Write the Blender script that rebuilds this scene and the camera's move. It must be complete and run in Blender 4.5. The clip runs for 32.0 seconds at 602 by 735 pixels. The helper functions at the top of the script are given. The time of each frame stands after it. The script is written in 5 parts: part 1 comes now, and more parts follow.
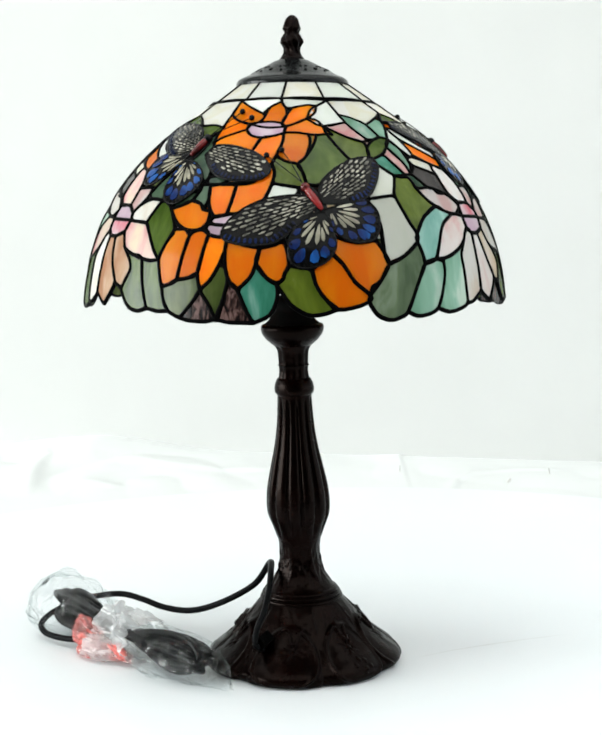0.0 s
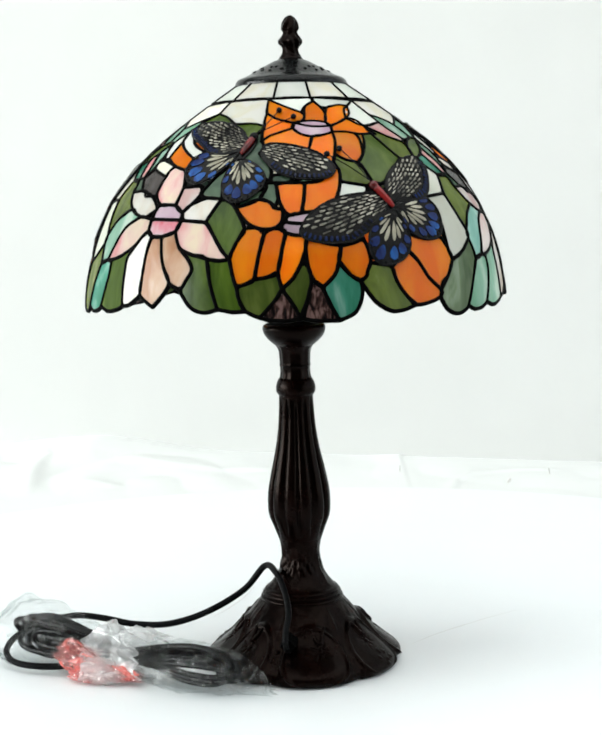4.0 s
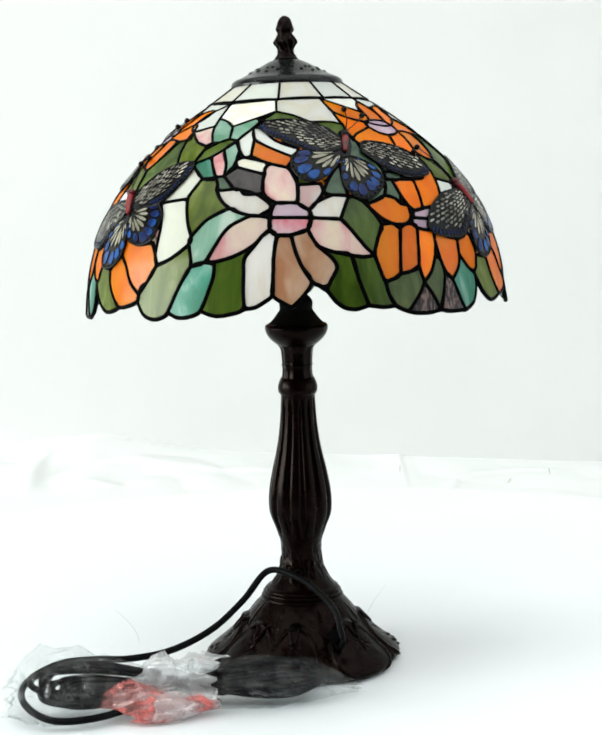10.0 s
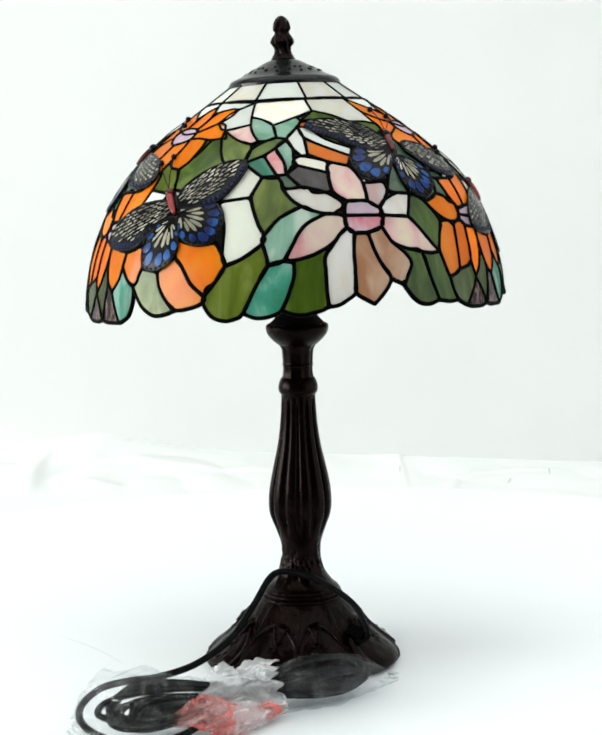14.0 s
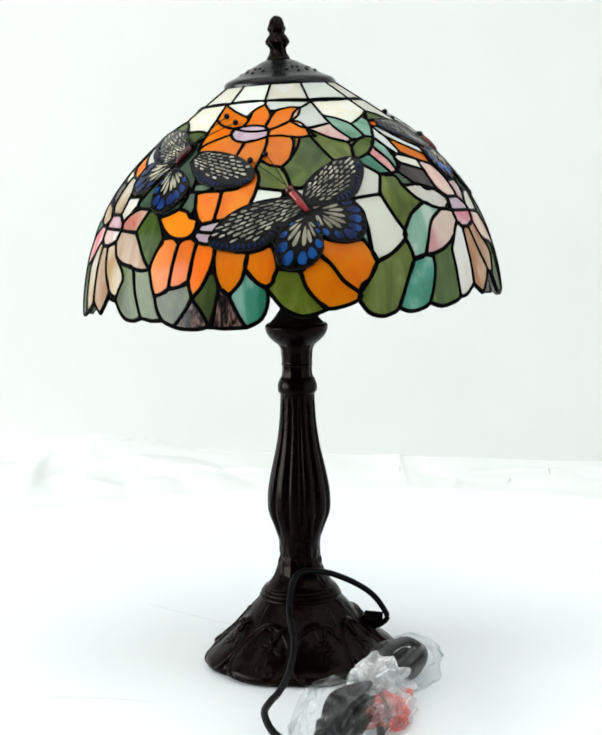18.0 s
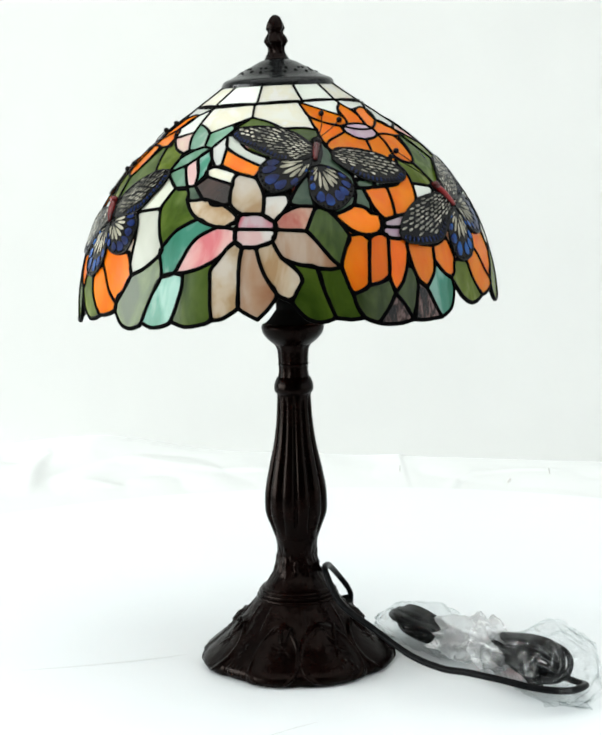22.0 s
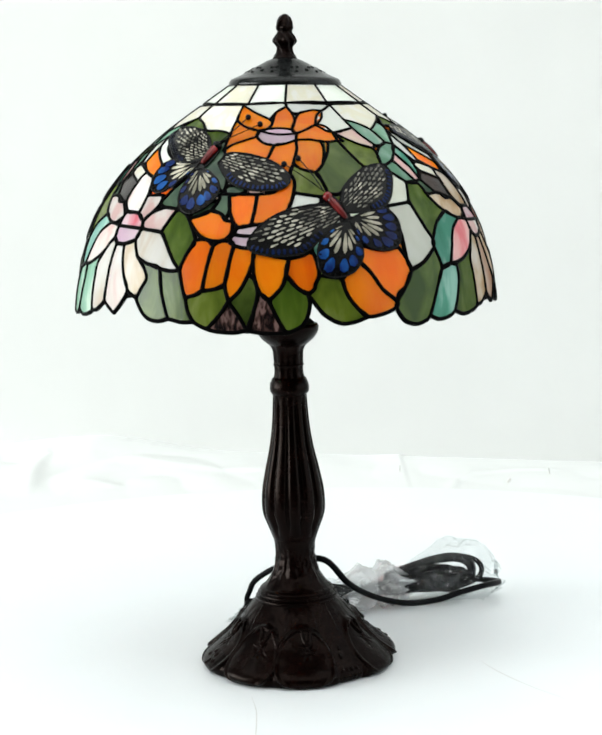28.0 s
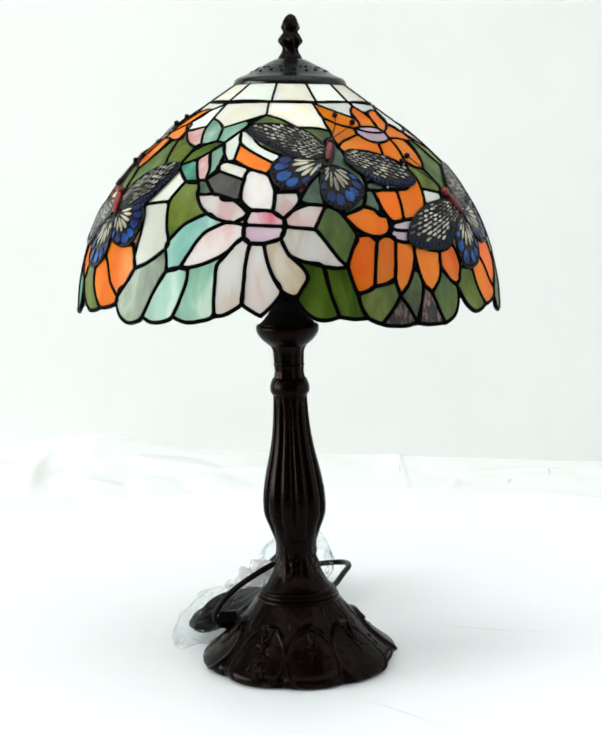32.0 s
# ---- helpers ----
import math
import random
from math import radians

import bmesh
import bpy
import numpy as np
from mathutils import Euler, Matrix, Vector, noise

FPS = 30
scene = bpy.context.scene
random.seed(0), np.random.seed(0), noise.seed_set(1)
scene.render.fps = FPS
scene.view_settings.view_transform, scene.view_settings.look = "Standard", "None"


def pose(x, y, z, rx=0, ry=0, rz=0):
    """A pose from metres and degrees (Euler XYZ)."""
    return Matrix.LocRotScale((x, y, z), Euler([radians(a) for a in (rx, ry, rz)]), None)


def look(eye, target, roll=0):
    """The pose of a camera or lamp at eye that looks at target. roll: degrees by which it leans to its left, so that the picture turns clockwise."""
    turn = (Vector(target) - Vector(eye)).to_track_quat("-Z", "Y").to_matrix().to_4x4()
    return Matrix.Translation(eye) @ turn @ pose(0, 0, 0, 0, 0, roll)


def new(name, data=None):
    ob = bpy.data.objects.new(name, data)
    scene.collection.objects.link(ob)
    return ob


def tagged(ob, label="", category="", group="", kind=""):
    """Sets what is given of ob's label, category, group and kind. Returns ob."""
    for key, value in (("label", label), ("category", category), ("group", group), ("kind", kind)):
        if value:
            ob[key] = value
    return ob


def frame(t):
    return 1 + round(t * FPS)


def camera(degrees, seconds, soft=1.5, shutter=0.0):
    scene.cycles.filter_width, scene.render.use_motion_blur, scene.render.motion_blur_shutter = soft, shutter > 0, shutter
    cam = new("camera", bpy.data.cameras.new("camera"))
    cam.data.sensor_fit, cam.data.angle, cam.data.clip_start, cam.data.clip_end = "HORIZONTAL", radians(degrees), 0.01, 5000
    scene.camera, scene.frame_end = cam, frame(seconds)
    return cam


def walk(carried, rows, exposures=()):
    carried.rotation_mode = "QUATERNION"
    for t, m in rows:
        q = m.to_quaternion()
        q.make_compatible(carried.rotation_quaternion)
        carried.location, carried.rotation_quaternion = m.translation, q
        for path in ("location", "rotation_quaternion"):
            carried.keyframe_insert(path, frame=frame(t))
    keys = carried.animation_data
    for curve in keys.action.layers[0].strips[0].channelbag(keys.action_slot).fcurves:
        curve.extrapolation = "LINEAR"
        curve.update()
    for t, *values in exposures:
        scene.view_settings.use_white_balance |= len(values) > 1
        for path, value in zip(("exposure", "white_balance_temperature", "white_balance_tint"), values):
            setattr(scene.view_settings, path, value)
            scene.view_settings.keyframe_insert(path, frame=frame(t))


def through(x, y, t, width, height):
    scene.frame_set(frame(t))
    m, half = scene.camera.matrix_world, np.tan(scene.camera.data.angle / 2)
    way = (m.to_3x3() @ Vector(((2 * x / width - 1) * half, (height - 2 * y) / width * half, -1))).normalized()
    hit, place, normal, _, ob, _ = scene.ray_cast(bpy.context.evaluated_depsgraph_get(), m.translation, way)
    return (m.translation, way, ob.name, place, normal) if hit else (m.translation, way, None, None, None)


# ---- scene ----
import collections
from mathutils.geometry import delaunay_2d_cdt

# camera: stands still on a support before the turning table
cam = camera(22.443, 32.0, soft=2.35)
EYE = Vector((0.0, -1.0872, 0.3590))
AIM = EYE + Vector((0.00598, 0.99160, -0.12919))
walk(cam, [(0, look(EYE, AIM, -1.265)), (32, look(EYE, AIM, -1.265))], exposures=[(0, 0.10), (32, 0.10)])

# turn of the table in degrees, second by second
TURN = [(0, -52.6), (1, -47.8), (2, -42.6), (3, -37.1), (3.5, -34.5), (5.5, -24.1), (6, -20.8), (7, -13.8), (8, -6.8), (9, -0.3), (10, 5.2), (11, 10.2), (12, 15.2), (13, 19.9), (14, 25.9), (14.5, 29.4), (16.5, 46.8), (17, 52.4), (18, 65.8), (19, 79.2), (20, 92.2), (21, 105.7), (22, 119.2), (23, 132.8), (24, 145.6), (25, 158.1), (25.5, 164.8), (27.5, 191.1), (28, 197.2), (29, 208.1), (30, 218.8), (31, 229.3), (32, 239.7)]

# ---- light ----
world = bpy.data.worlds.new("sky")
scene.world = world
world.use_nodes = True
wn = world.node_tree
sky = wn.nodes.new("ShaderNodeTexSky")
sky.sky_type, sky.sun_disc = "NISHITA", False
sky.sun_elevation, sky.sun_rotation = radians(40), radians(250)
wn.links.new(sky.outputs[0], wn.nodes["Background"].inputs[0])
wn.nodes["Background"].inputs[1].default_value = 0.1


def window_light(name, eye, target, w, h, power, colour=(1, 1, 1)):
    lamp = bpy.data.lights.new(name, "AREA")
    lamp.shape, lamp.size, lamp.size_y, lamp.energy, lamp.color = "RECTANGLE", w, h, power, colour
    ob = new(name, lamp)
    ob.matrix_world = look(eye, target)
    return ob


window_light("window_light", (-3.56, -0.70, 0.80), (0, -0.20, 0.40), 2.9, 1.6, 186, (0.95, 1.0, 0.985))
# overhead fill with no known source, added to brighten board and wall
window_light("overhead_fill", (0.0, -0.75, 1.705), (0.0, -0.75, 0), 2.8, 2.4, 36, (0.96, 1.0, 0.985))

# fill from the right, added to lift the back wall and board there
window_light("right_fill_light", (1.46, -0.62, 0.60), (0, -0.62, 0.55), 1.9, 1.9, 15, (0.96, 1.0, 0.985))


# ---- materials ----
def material(name):
    m = bpy.data.materials.new(name)
    m.use_nodes = True
    nt = m.node_tree
    return m, nt, nt.nodes["Principled BSDF"], nt.nodes["Material Output"]


def node(nt, kind, **sets):
    n = nt.nodes.new(kind)
    for key, value in sets.items():
        n.inputs[key.replace("_", " ")].default_value = value
    return n


def ramp(nt, src, stops):
    r = nt.nodes.new("ShaderNodeValToRGB")
    els = r.color_ramp.elements
    els[0].position, els[0].color = stops[0][0], (*stops[0][1], 1)
    els[1].position, els[1].color = stops[-1][0], (*stops[-1][1], 1)
    for p, c in stops[1:-1]:
        e = els.new(p)
        e.color = (*c, 1)
    nt.links.new(src, r.inputs[0])
    return r.outputs[0]


def bump(nt, bsdf, src, strength, distance):
    b = nt.nodes.new("ShaderNodeBump")
    b.inputs["Strength"].default_value, b.inputs["Distance"].default_value = strength, distance
    nt.links.new(src, b.inputs["Height"])
    nt.links.new(b.outputs[0], bsdf.inputs["Normal"])
    return b


def coords(nt, scale=(1, 1, 1)):
    tc = nt.nodes.new("ShaderNodeTexCoord")
    mp = nt.nodes.new("ShaderNodeMapping")
    mp.inputs["Scale"].default_value = scale
    nt.links.new(tc.outputs["Object"], mp.inputs["Vector"])
    return mp.outputs[0]


def plain(name, c1, c2, rough, scale=40.0, metal=0.0, relief=0.15, depth=0.001, stretch=(1, 1, 1), spec=0.5, sheen=(1, 1, 1)):
    m, nt, b, out = material(name)
    n = node(nt, "ShaderNodeTexNoise", Scale=scale, Detail=6.0, Roughness=0.6)
    nt.links.new(coords(nt, stretch), n.inputs["Vector"])
    nt.links.new(ramp(nt, n.outputs[0], [(0.35, c1), (0.65, c2)]), b.inputs["Base Color"])
    fine = node(nt, "ShaderNodeTexNoise", Scale=scale * 6, Detail=3.0)
    nt.links.new(coords(nt, stretch), fine.inputs["Vector"])
    rr = node(nt, "ShaderNodeMapRange", From_Min=0.3, From_Max=0.7, To_Min=rough * 0.8, To_Max=min(1, rough * 1.25))
    nt.links.new(n.outputs[0], rr.inputs[0])
    nt.links.new(rr.outputs[0], b.inputs["Roughness"])
    b.inputs["Metallic"].default_value = metal
    b.inputs["Specular IOR Level"].default_value = spec
    b.inputs["Specular Tint"].default_value = (*sheen, 1)
    bump(nt, b, fine.outputs[0], relief, depth)
    return m


def opal_glass(name, stops, through=0.5, rough=0.25, grain=42.0, spec=0.38):
    """Opalescent sheet glass: streaks of two or three tones, lit through and from the front."""
    m, nt, b, out = material(name)
    info = nt.nodes.new("ShaderNodeObjectInfo")
    mul = nt.nodes.new("ShaderNodeMath")
    mul.operation = "MULTIPLY"
    mul.inputs[1].default_value = 37.0
    nt.links.new(info.outputs["Random"], mul.inputs[0])
    v = coords(nt, (1.0, 1.0, 0.40))
    spin = nt.nodes.new("ShaderNodeVectorRotate")
    spin.rotation_type = "EULER_XYZ"
    comb = nt.nodes.new("ShaderNodeCombineXYZ")
    nt.links.new(info.outputs["Random"], comb.inputs[0])
    nt.links.new(info.outputs["Random"], comb.inputs[1])
    nt.links.new(comb.outputs[0], spin.inputs["Rotation"])
    nt.links.new(v, spin.inputs["Vector"])
    n = nt.nodes.new("ShaderNodeTexNoise")
    n.noise_dimensions = "4D"
    n.inputs["Scale"].default_value, n.inputs["Detail"].default_value, n.inputs["Distortion"].default_value = grain, 4.0, 0.9
    nt.links.new(spin.outputs[0], n.inputs["Vector"])
    nt.links.new(mul.outputs[0], n.inputs["W"])
    col = ramp(nt, n.outputs[0], [(0.5 + (p - 0.5) * 0.62, c) for p, c in stops])
    vary = node(nt, "ShaderNodeMapRange", From_Min=0.0, From_Max=1.0, To_Min=0.78, To_Max=1.06)
    nt.links.new(info.outputs["Random"], vary.inputs[0])
    hsv = nt.nodes.new("ShaderNodeHueSaturation")
    nt.links.new(vary.outputs[0], hsv.inputs["Value"])
    nt.links.new(col, hsv.inputs["Color"])
    col = hsv.outputs[0]
    nt.links.new(col, b.inputs["Base Color"])
    b.inputs["Roughness"].default_value = rough
    b.inputs["Specular IOR Level"].default_value = spec
    waves = node(nt, "ShaderNodeTexNoise", Scale=90.0, Detail=2.0)
    nt.links.new(v, waves.inputs["Vector"])
    bump(nt, b, waves.outputs[0], 0.40, 0.0008)
    tr = nt.nodes.new("ShaderNodeBsdfTranslucent")
    nt.links.new(col, tr.inputs["Color"])
    mix = nt.nodes.new("ShaderNodeMixShader")
    mix.inputs[0].default_value = through
    nt.links.new(b.outputs[0], mix.inputs[1])
    nt.links.new(tr.outputs[0], mix.inputs[2])
    nt.links.new(mix.outputs[0], out.inputs["Surface"])
    return m


GLASS = {
    "cream": opal_glass("cream_glass", [(0.3, (0.88, 0.88, 0.81)), (0.5, (0.87, 0.84, 0.70)), (0.62, (0.90, 0.89, 0.84))]),
    "white": opal_glass("white_glass", [(0.3, (0.87, 0.91, 0.83)), (0.7, (0.91, 0.93, 0.89))]),
    "milk": opal_glass("milky_grey_glass", [(0.3, (0.76, 0.78, 0.68)), (0.7, (0.83, 0.84, 0.76))]),
    "orange": opal_glass("orange_glass", [(0.3, (0.93, 0.225, 0.001)), (0.7, (0.97, 0.335, 0.003))], 0.55),
    "deeporange": opal_glass("deep_orange_glass", [(0.3, (0.85, 0.15, 0.001)), (0.7, (0.94, 0.235, 0.002))], 0.55),
    "lavender": opal_glass("lavender_glass", [(0.3, (0.62, 0.42, 0.55)), (0.7, (0.72, 0.60, 0.66))]),
    "green": opal_glass("green_glass", [(0.3, (0.036, 0.072, 0.004)), (0.5, (0.070, 0.122, 0.010)), (0.7, (0.12, 0.18, 0.024))], 0.45),
    "olive": opal_glass("olive_glass", [(0.3, (0.085, 0.125, 0.010)), (0.55, (0.15, 0.205, 0.020)), (0.72, (0.24, 0.29, 0.06))], 0.45),
    "sage": opal_glass("sage_glass", [(0.3, (0.09, 0.15, 0.06)), (0.55, (0.17, 0.25, 0.12)), (0.72, (0.30, 0.39, 0.25))], 0.45),
    "aqua": opal_glass("pale_aqua_glass", [(0.3, (0.24, 0.50, 0.43)), (0.6, (0.42, 0.66, 0.59)), (0.75, (0.62, 0.78, 0.73))], 0.5),
    "darkgreen": opal_glass("dark_green_glass", [(0.3, (0.03, 0.07, 0.04)), (0.7, (0.10, 0.17, 0.10))], 0.4),
    "greygreen": opal_glass("deep_olive_glass", [(0.3, (0.028, 0.048, 0.005)), (0.55, (0.056, 0.086, 0.012)), (0.7, (0.10, 0.135, 0.025))], 0.4),
    "teal": opal_glass("teal_glass", [(0.3, (0.03, 0.22, 0.13)), (0.55, (0.08, 0.34, 0.24)), (0.72, (0.30, 0.55, 0.46))], 0.45),
    "seafoam": opal_glass("seafoam_glass", [(0.3, (0.20, 0.42, 0.28)), (0.6, (0.36, 0.58, 0.46)), (0.75, (0.60, 0.72, 0.62))], 0.5),
    "brown": opal_glass("mottled_brown_glass", [(0.36, (0.006, 0.003, 0.003)), (0.5, (0.05, 0.026, 0.022)), (0.66, (0.17, 0.10, 0.09))], 0.3, grain=260.0, spec=0.3),
    "darkbrown": opal_glass("dark_brown_glass", [(0.3, (0.010, 0.004, 0.002)), (0.7, (0.042, 0.014, 0.008))], 0.3),
    "slate": opal_glass("slate_grey_glass", [(0.3, (0.020, 0.014, 0.012)), (0.7, (0.065, 0.055, 0.052))], 0.3),
    "lilypink": opal_glass("pink_streaked_glass", [(0.26, (0.74, 0.25, 0.27)), (0.44, (0.80, 0.44, 0.43)), (0.58, (0.84, 0.62, 0.58)), (0.74, (0.86, 0.75, 0.60))]),
    "lilyblush": opal_glass("blush_white_glass", [(0.32, (0.80, 0.56, 0.54)), (0.48, (0.84, 0.76, 0.72)), (0.7, (0.88, 0.86, 0.84))]),
    "lilywhite": opal_glass("pale_streaked_glass", [(0.3, (0.78, 0.68, 0.58)), (0.48, (0.84, 0.81, 0.75)), (0.7, (0.88, 0.86, 0.83))]),
    "lilycream": opal_glass("cream_streaked_glass", [(0.3, (0.55, 0.37, 0.20)), (0.5, (0.72, 0.60, 0.44)), (0.7, (0.80, 0.73, 0.64))]),
    "lilyrose": opal_glass("rose_streaked_glass", [(0.3, (0.58, 0.17, 0.13)), (0.5, (0.70, 0.38, 0.28)), (0.7, (0.78, 0.62, 0.48))]),
    "lilytan": opal_glass("tan_streaked_glass", [(0.3, (0.50, 0.25, 0.13)), (0.5, (0.62, 0.41, 0.27)), (0.7, (0.72, 0.58, 0.46))]),
    "lilyred": opal_glass("red_streaked_glass", [(0.30, (0.70, 0.03, 0.05)), (0.48, (0.74, 0.30, 0.36)), (0.66, (0.76, 0.60, 0.64))]),
    "spot": opal_glass("pale_cell_glass", [(0.3, (0.07, 0.066, 0.055)), (0.5, (0.21, 0.20, 0.16)), (0.7, (0.54, 0.51, 0.42))], 0.3, grain=90.0, spec=0.25),
    "petalspot": opal_glass("cream_cell_glass", [(0.3, (0.20, 0.19, 0.14)), (0.55, (0.46, 0.43, 0.33)), (0.75, (0.66, 0.62, 0.50))], 0.3, spec=0.25),
    "blue": opal_glass("blue_cell_enamel", [(0.3, (0.002, 0.005, 0.035)), (0.5, (0.004, 0.018, 0.10)), (0.7, (0.010, 0.08, 0.29))], 0.1, spec=0.15),
    "navy": opal_glass("navy_cell_enamel", [(0.3, (0.002, 0.004, 0.016)), (0.7, (0.005, 0.018, 0.085))], 0.1, spec=0.15),
    "red": opal_glass("red_bead_enamel", [(0.3, (0.05, 0.004, 0.004)), (0.7, (0.24, 0.010, 0.010))], 0.1),
}
LEAD = plain("dark_patina_solder", (0.0003, 0.0003, 0.0003), (0.0014, 0.0014, 0.0014), 0.4, 180, 0.0, 0.5, spec=0.012)
FILIGREE = plain("dark_filigree_metal", (0.0008, 0.0008, 0.0009), (0.0030, 0.0030, 0.0030), 0.22, 260, 0.0, 0.15, 0.0004, spec=0.10)
BRONZE = plain("dark_bronze_casting", (0.0003, 0.0001, 0.0001), (0.0024, 0.0006, 0.0004), 0.25, 60, 0.0, 0.3, 0.0006, spec=0.058, sheen=(1.0, 0.74, 0.64))
CAPMETAL = plain("black_patina_cap_metal", (0.002, 0.0023, 0.0023), (0.008, 0.009, 0.009), 0.20, 120, 0.0, 0.2, 0.0006, spec=0.17)
# dull black for the socket cone, and for the dark inside holes as colour
HOLE = plain("dull_black", (0.002, 0.002, 0.002), (0.004, 0.004, 0.004), 0.8, spec=0.05)
PVC = plain("glossy_black_pvc", (0.002, 0.0022, 0.0025), (0.006, 0.0063, 0.0066), 0.20, 200, 0.0, 0.1, spec=0.13)
RUBBER = plain("black_cord_rubber", (0.002, 0.0022, 0.0025), (0.006, 0.0063, 0.0066), 0.32, 200, 0.0, 0.2, spec=0.03)
PAPER = plain("white_paper_cover", (0.665, 0.675, 0.665), (0.705, 0.715, 0.705), 0.75, 7, 0.0, 0.08, 0.002)
TABLETOP = plain("white_board", (0.70, 0.725, 0.735), (0.73, 0.755, 0.765), 0.5, 5, 0.0, 0.05, 0.001)
WALL = plain("white_wall_paint", (0.53, 0.535, 0.523), (0.56, 0.565, 0.553), 0.85, 3, 0.0, 0.1, 0.002)
# near-black paint stands in for a dim room, keeping the lamp's reflections dark
DARKWALL = plain("near_black_wall_paint", (0.035, 0.035, 0.035), (0.05, 0.05, 0.05), 0.85, 3, 0.0, 0.1, 0.002)
GREYWALL = plain("pale_grey_paint", (0.30, 0.30, 0.295), (0.35, 0.35, 0.345), 0.85, 3, 0.0, 0.1, 0.002)
# unseen ceiling, kept dark so that the bronze reflects little from above
CEILING = plain("dimmed_ceiling_paint", (0.10, 0.10, 0.098), (0.13, 0.13, 0.128), 0.85, 3, 0.0, 0.1, 0.002)
FLOORMAT = plain("grey_floor_boards", (0.25, 0.24, 0.22), (0.33, 0.31, 0.29), 0.6, 4, 0.0, 0.1, 0.002, (1, 6, 1))
FRAMEMAT = plain("white_window_paint", (0.74, 0.74, 0.73), (0.8, 0.8, 0.79), 0.4, 10, 0.0, 0.05)
SCRATCH = plain("grey_scuff", (0.50, 0.50, 0.48), (0.64, 0.64, 0.62), 0.8, 90)
# the shade in small paper folds, put into a grey colour
FOLDSHADE = plain("paper_fold_shade", (0.48, 0.47, 0.45), (0.58, 0.57, 0.55), 0.8, 90)


def film(name, tint, clear, haze, stretch=(1, 1, 1), shine=0.05, onset=0.60, grain=70.0, line=0.0, rumple=0.4):
    """Thin crumpled film: clear for the most part, with a sharp gloss on its facets, milky patches, and thin white
    streaks painted for glints.
    """
    m, nt, b, out = material(name)
    nt.nodes.remove(b)
    gloss = node(nt, "ShaderNodeBsdfGlossy", Color=(0.95, 0.96, 0.96, 1), Roughness=0.13)
    white = node(nt, "ShaderNodeBsdfDiffuse", Color=(*tint, 1))
    lit = node(nt, "ShaderNodeBsdfTranslucent", Color=(*tint, 1))
    streak = node(nt, "ShaderNodeTexNoise", Scale=grain, Detail=5.0, Roughness=0.6, Distortion=0.8)
    nt.links.new(coords(nt, stretch), streak.inputs["Vector"])
    relief = nt.nodes.new("ShaderNodeBump")
    relief.inputs["Strength"].default_value, relief.inputs["Distance"].default_value = rumple, 0.004
    nt.links.new(streak.outputs[0], relief.inputs["Height"])
    nt.links.new(relief.outputs[0], gloss.inputs["Normal"])
    nt.links.new(relief.outputs[0], white.inputs["Normal"])
    body = nt.nodes.new("ShaderNodeMixShader")
    body.inputs[0].default_value = 0.5
    nt.links.new(white.outputs[0], body.inputs[1])
    nt.links.new(lit.outputs[0], body.inputs[2])
    low, high = (clear,) * 3, (haze,) * 3
    # the narrow peak near 0.497 paints white glint lines along the wrinkles
    milky = ramp(nt, streak.outputs[0], [(0.485, low), (0.497, tuple(max(a, line) for a in low)), (0.509, low), (onset, low), (onset + 0.05, tuple(0.7 * a + 0.3 * c for a, c in zip(low, high))), (onset + 0.11, high)])
    see = node(nt, "ShaderNodeBsdfTransparent", Color=(0.93, 0.94, 0.94, 1))
    veil = nt.nodes.new("ShaderNodeMixShader")
    nt.links.new(milky, veil.inputs[0])
    nt.links.new(see.outputs[0], veil.inputs[1])
    nt.links.new(body.outputs[0], veil.inputs[2])
    top = nt.nodes.new("ShaderNodeMixShader")
    top.inputs[0].default_value = shine
    nt.links.new(veil.outputs[0], top.inputs[1])
    nt.links.new(gloss.outputs[0], top.inputs[2])
    nt.links.new(top.outputs[0], out.inputs["Surface"])
    return m


FILM = film("clear_plastic_film", (0.90, 0.91, 0.91), 0.004, 0.38, (0.22, 1.0, 1.0), 0.018, 0.62, 60.0, 0.16, 0.04)
NECKFILM = film("bunched_plastic_film", (0.92, 0.92, 0.92), 0.35, 0.92, (0.3, 1.3, 1.3), 0.06, 0.52, 90.0, 0.35, 0.25)
REDFILM = film("red_printed_film", (0.94, 0.28, 0.25), 0.28, 0.80, (0.4, 1, 1), 0.05, 0.50, 90.0, 0.0, 0.25)


# ---- mesh helpers ----
def mesh_of(name, verts, faces, mat, smooth=False):
    me = bpy.data.meshes.new(name)
    me.from_pydata([tuple(v) for v in verts], [], faces)
    me.materials.append(mat)
    if smooth:
        me.polygons.foreach_set("use_smooth", [True] * len(me.polygons))
    me.update()
    return me


def place(ob, parent):
    ob.parent = parent
    return ob


def part(name, me, parent, label="", m=None):
    ob = place(new(name, me), parent)
    if m is not None:
        ob.matrix_basis = m
    return tagged(ob, label)


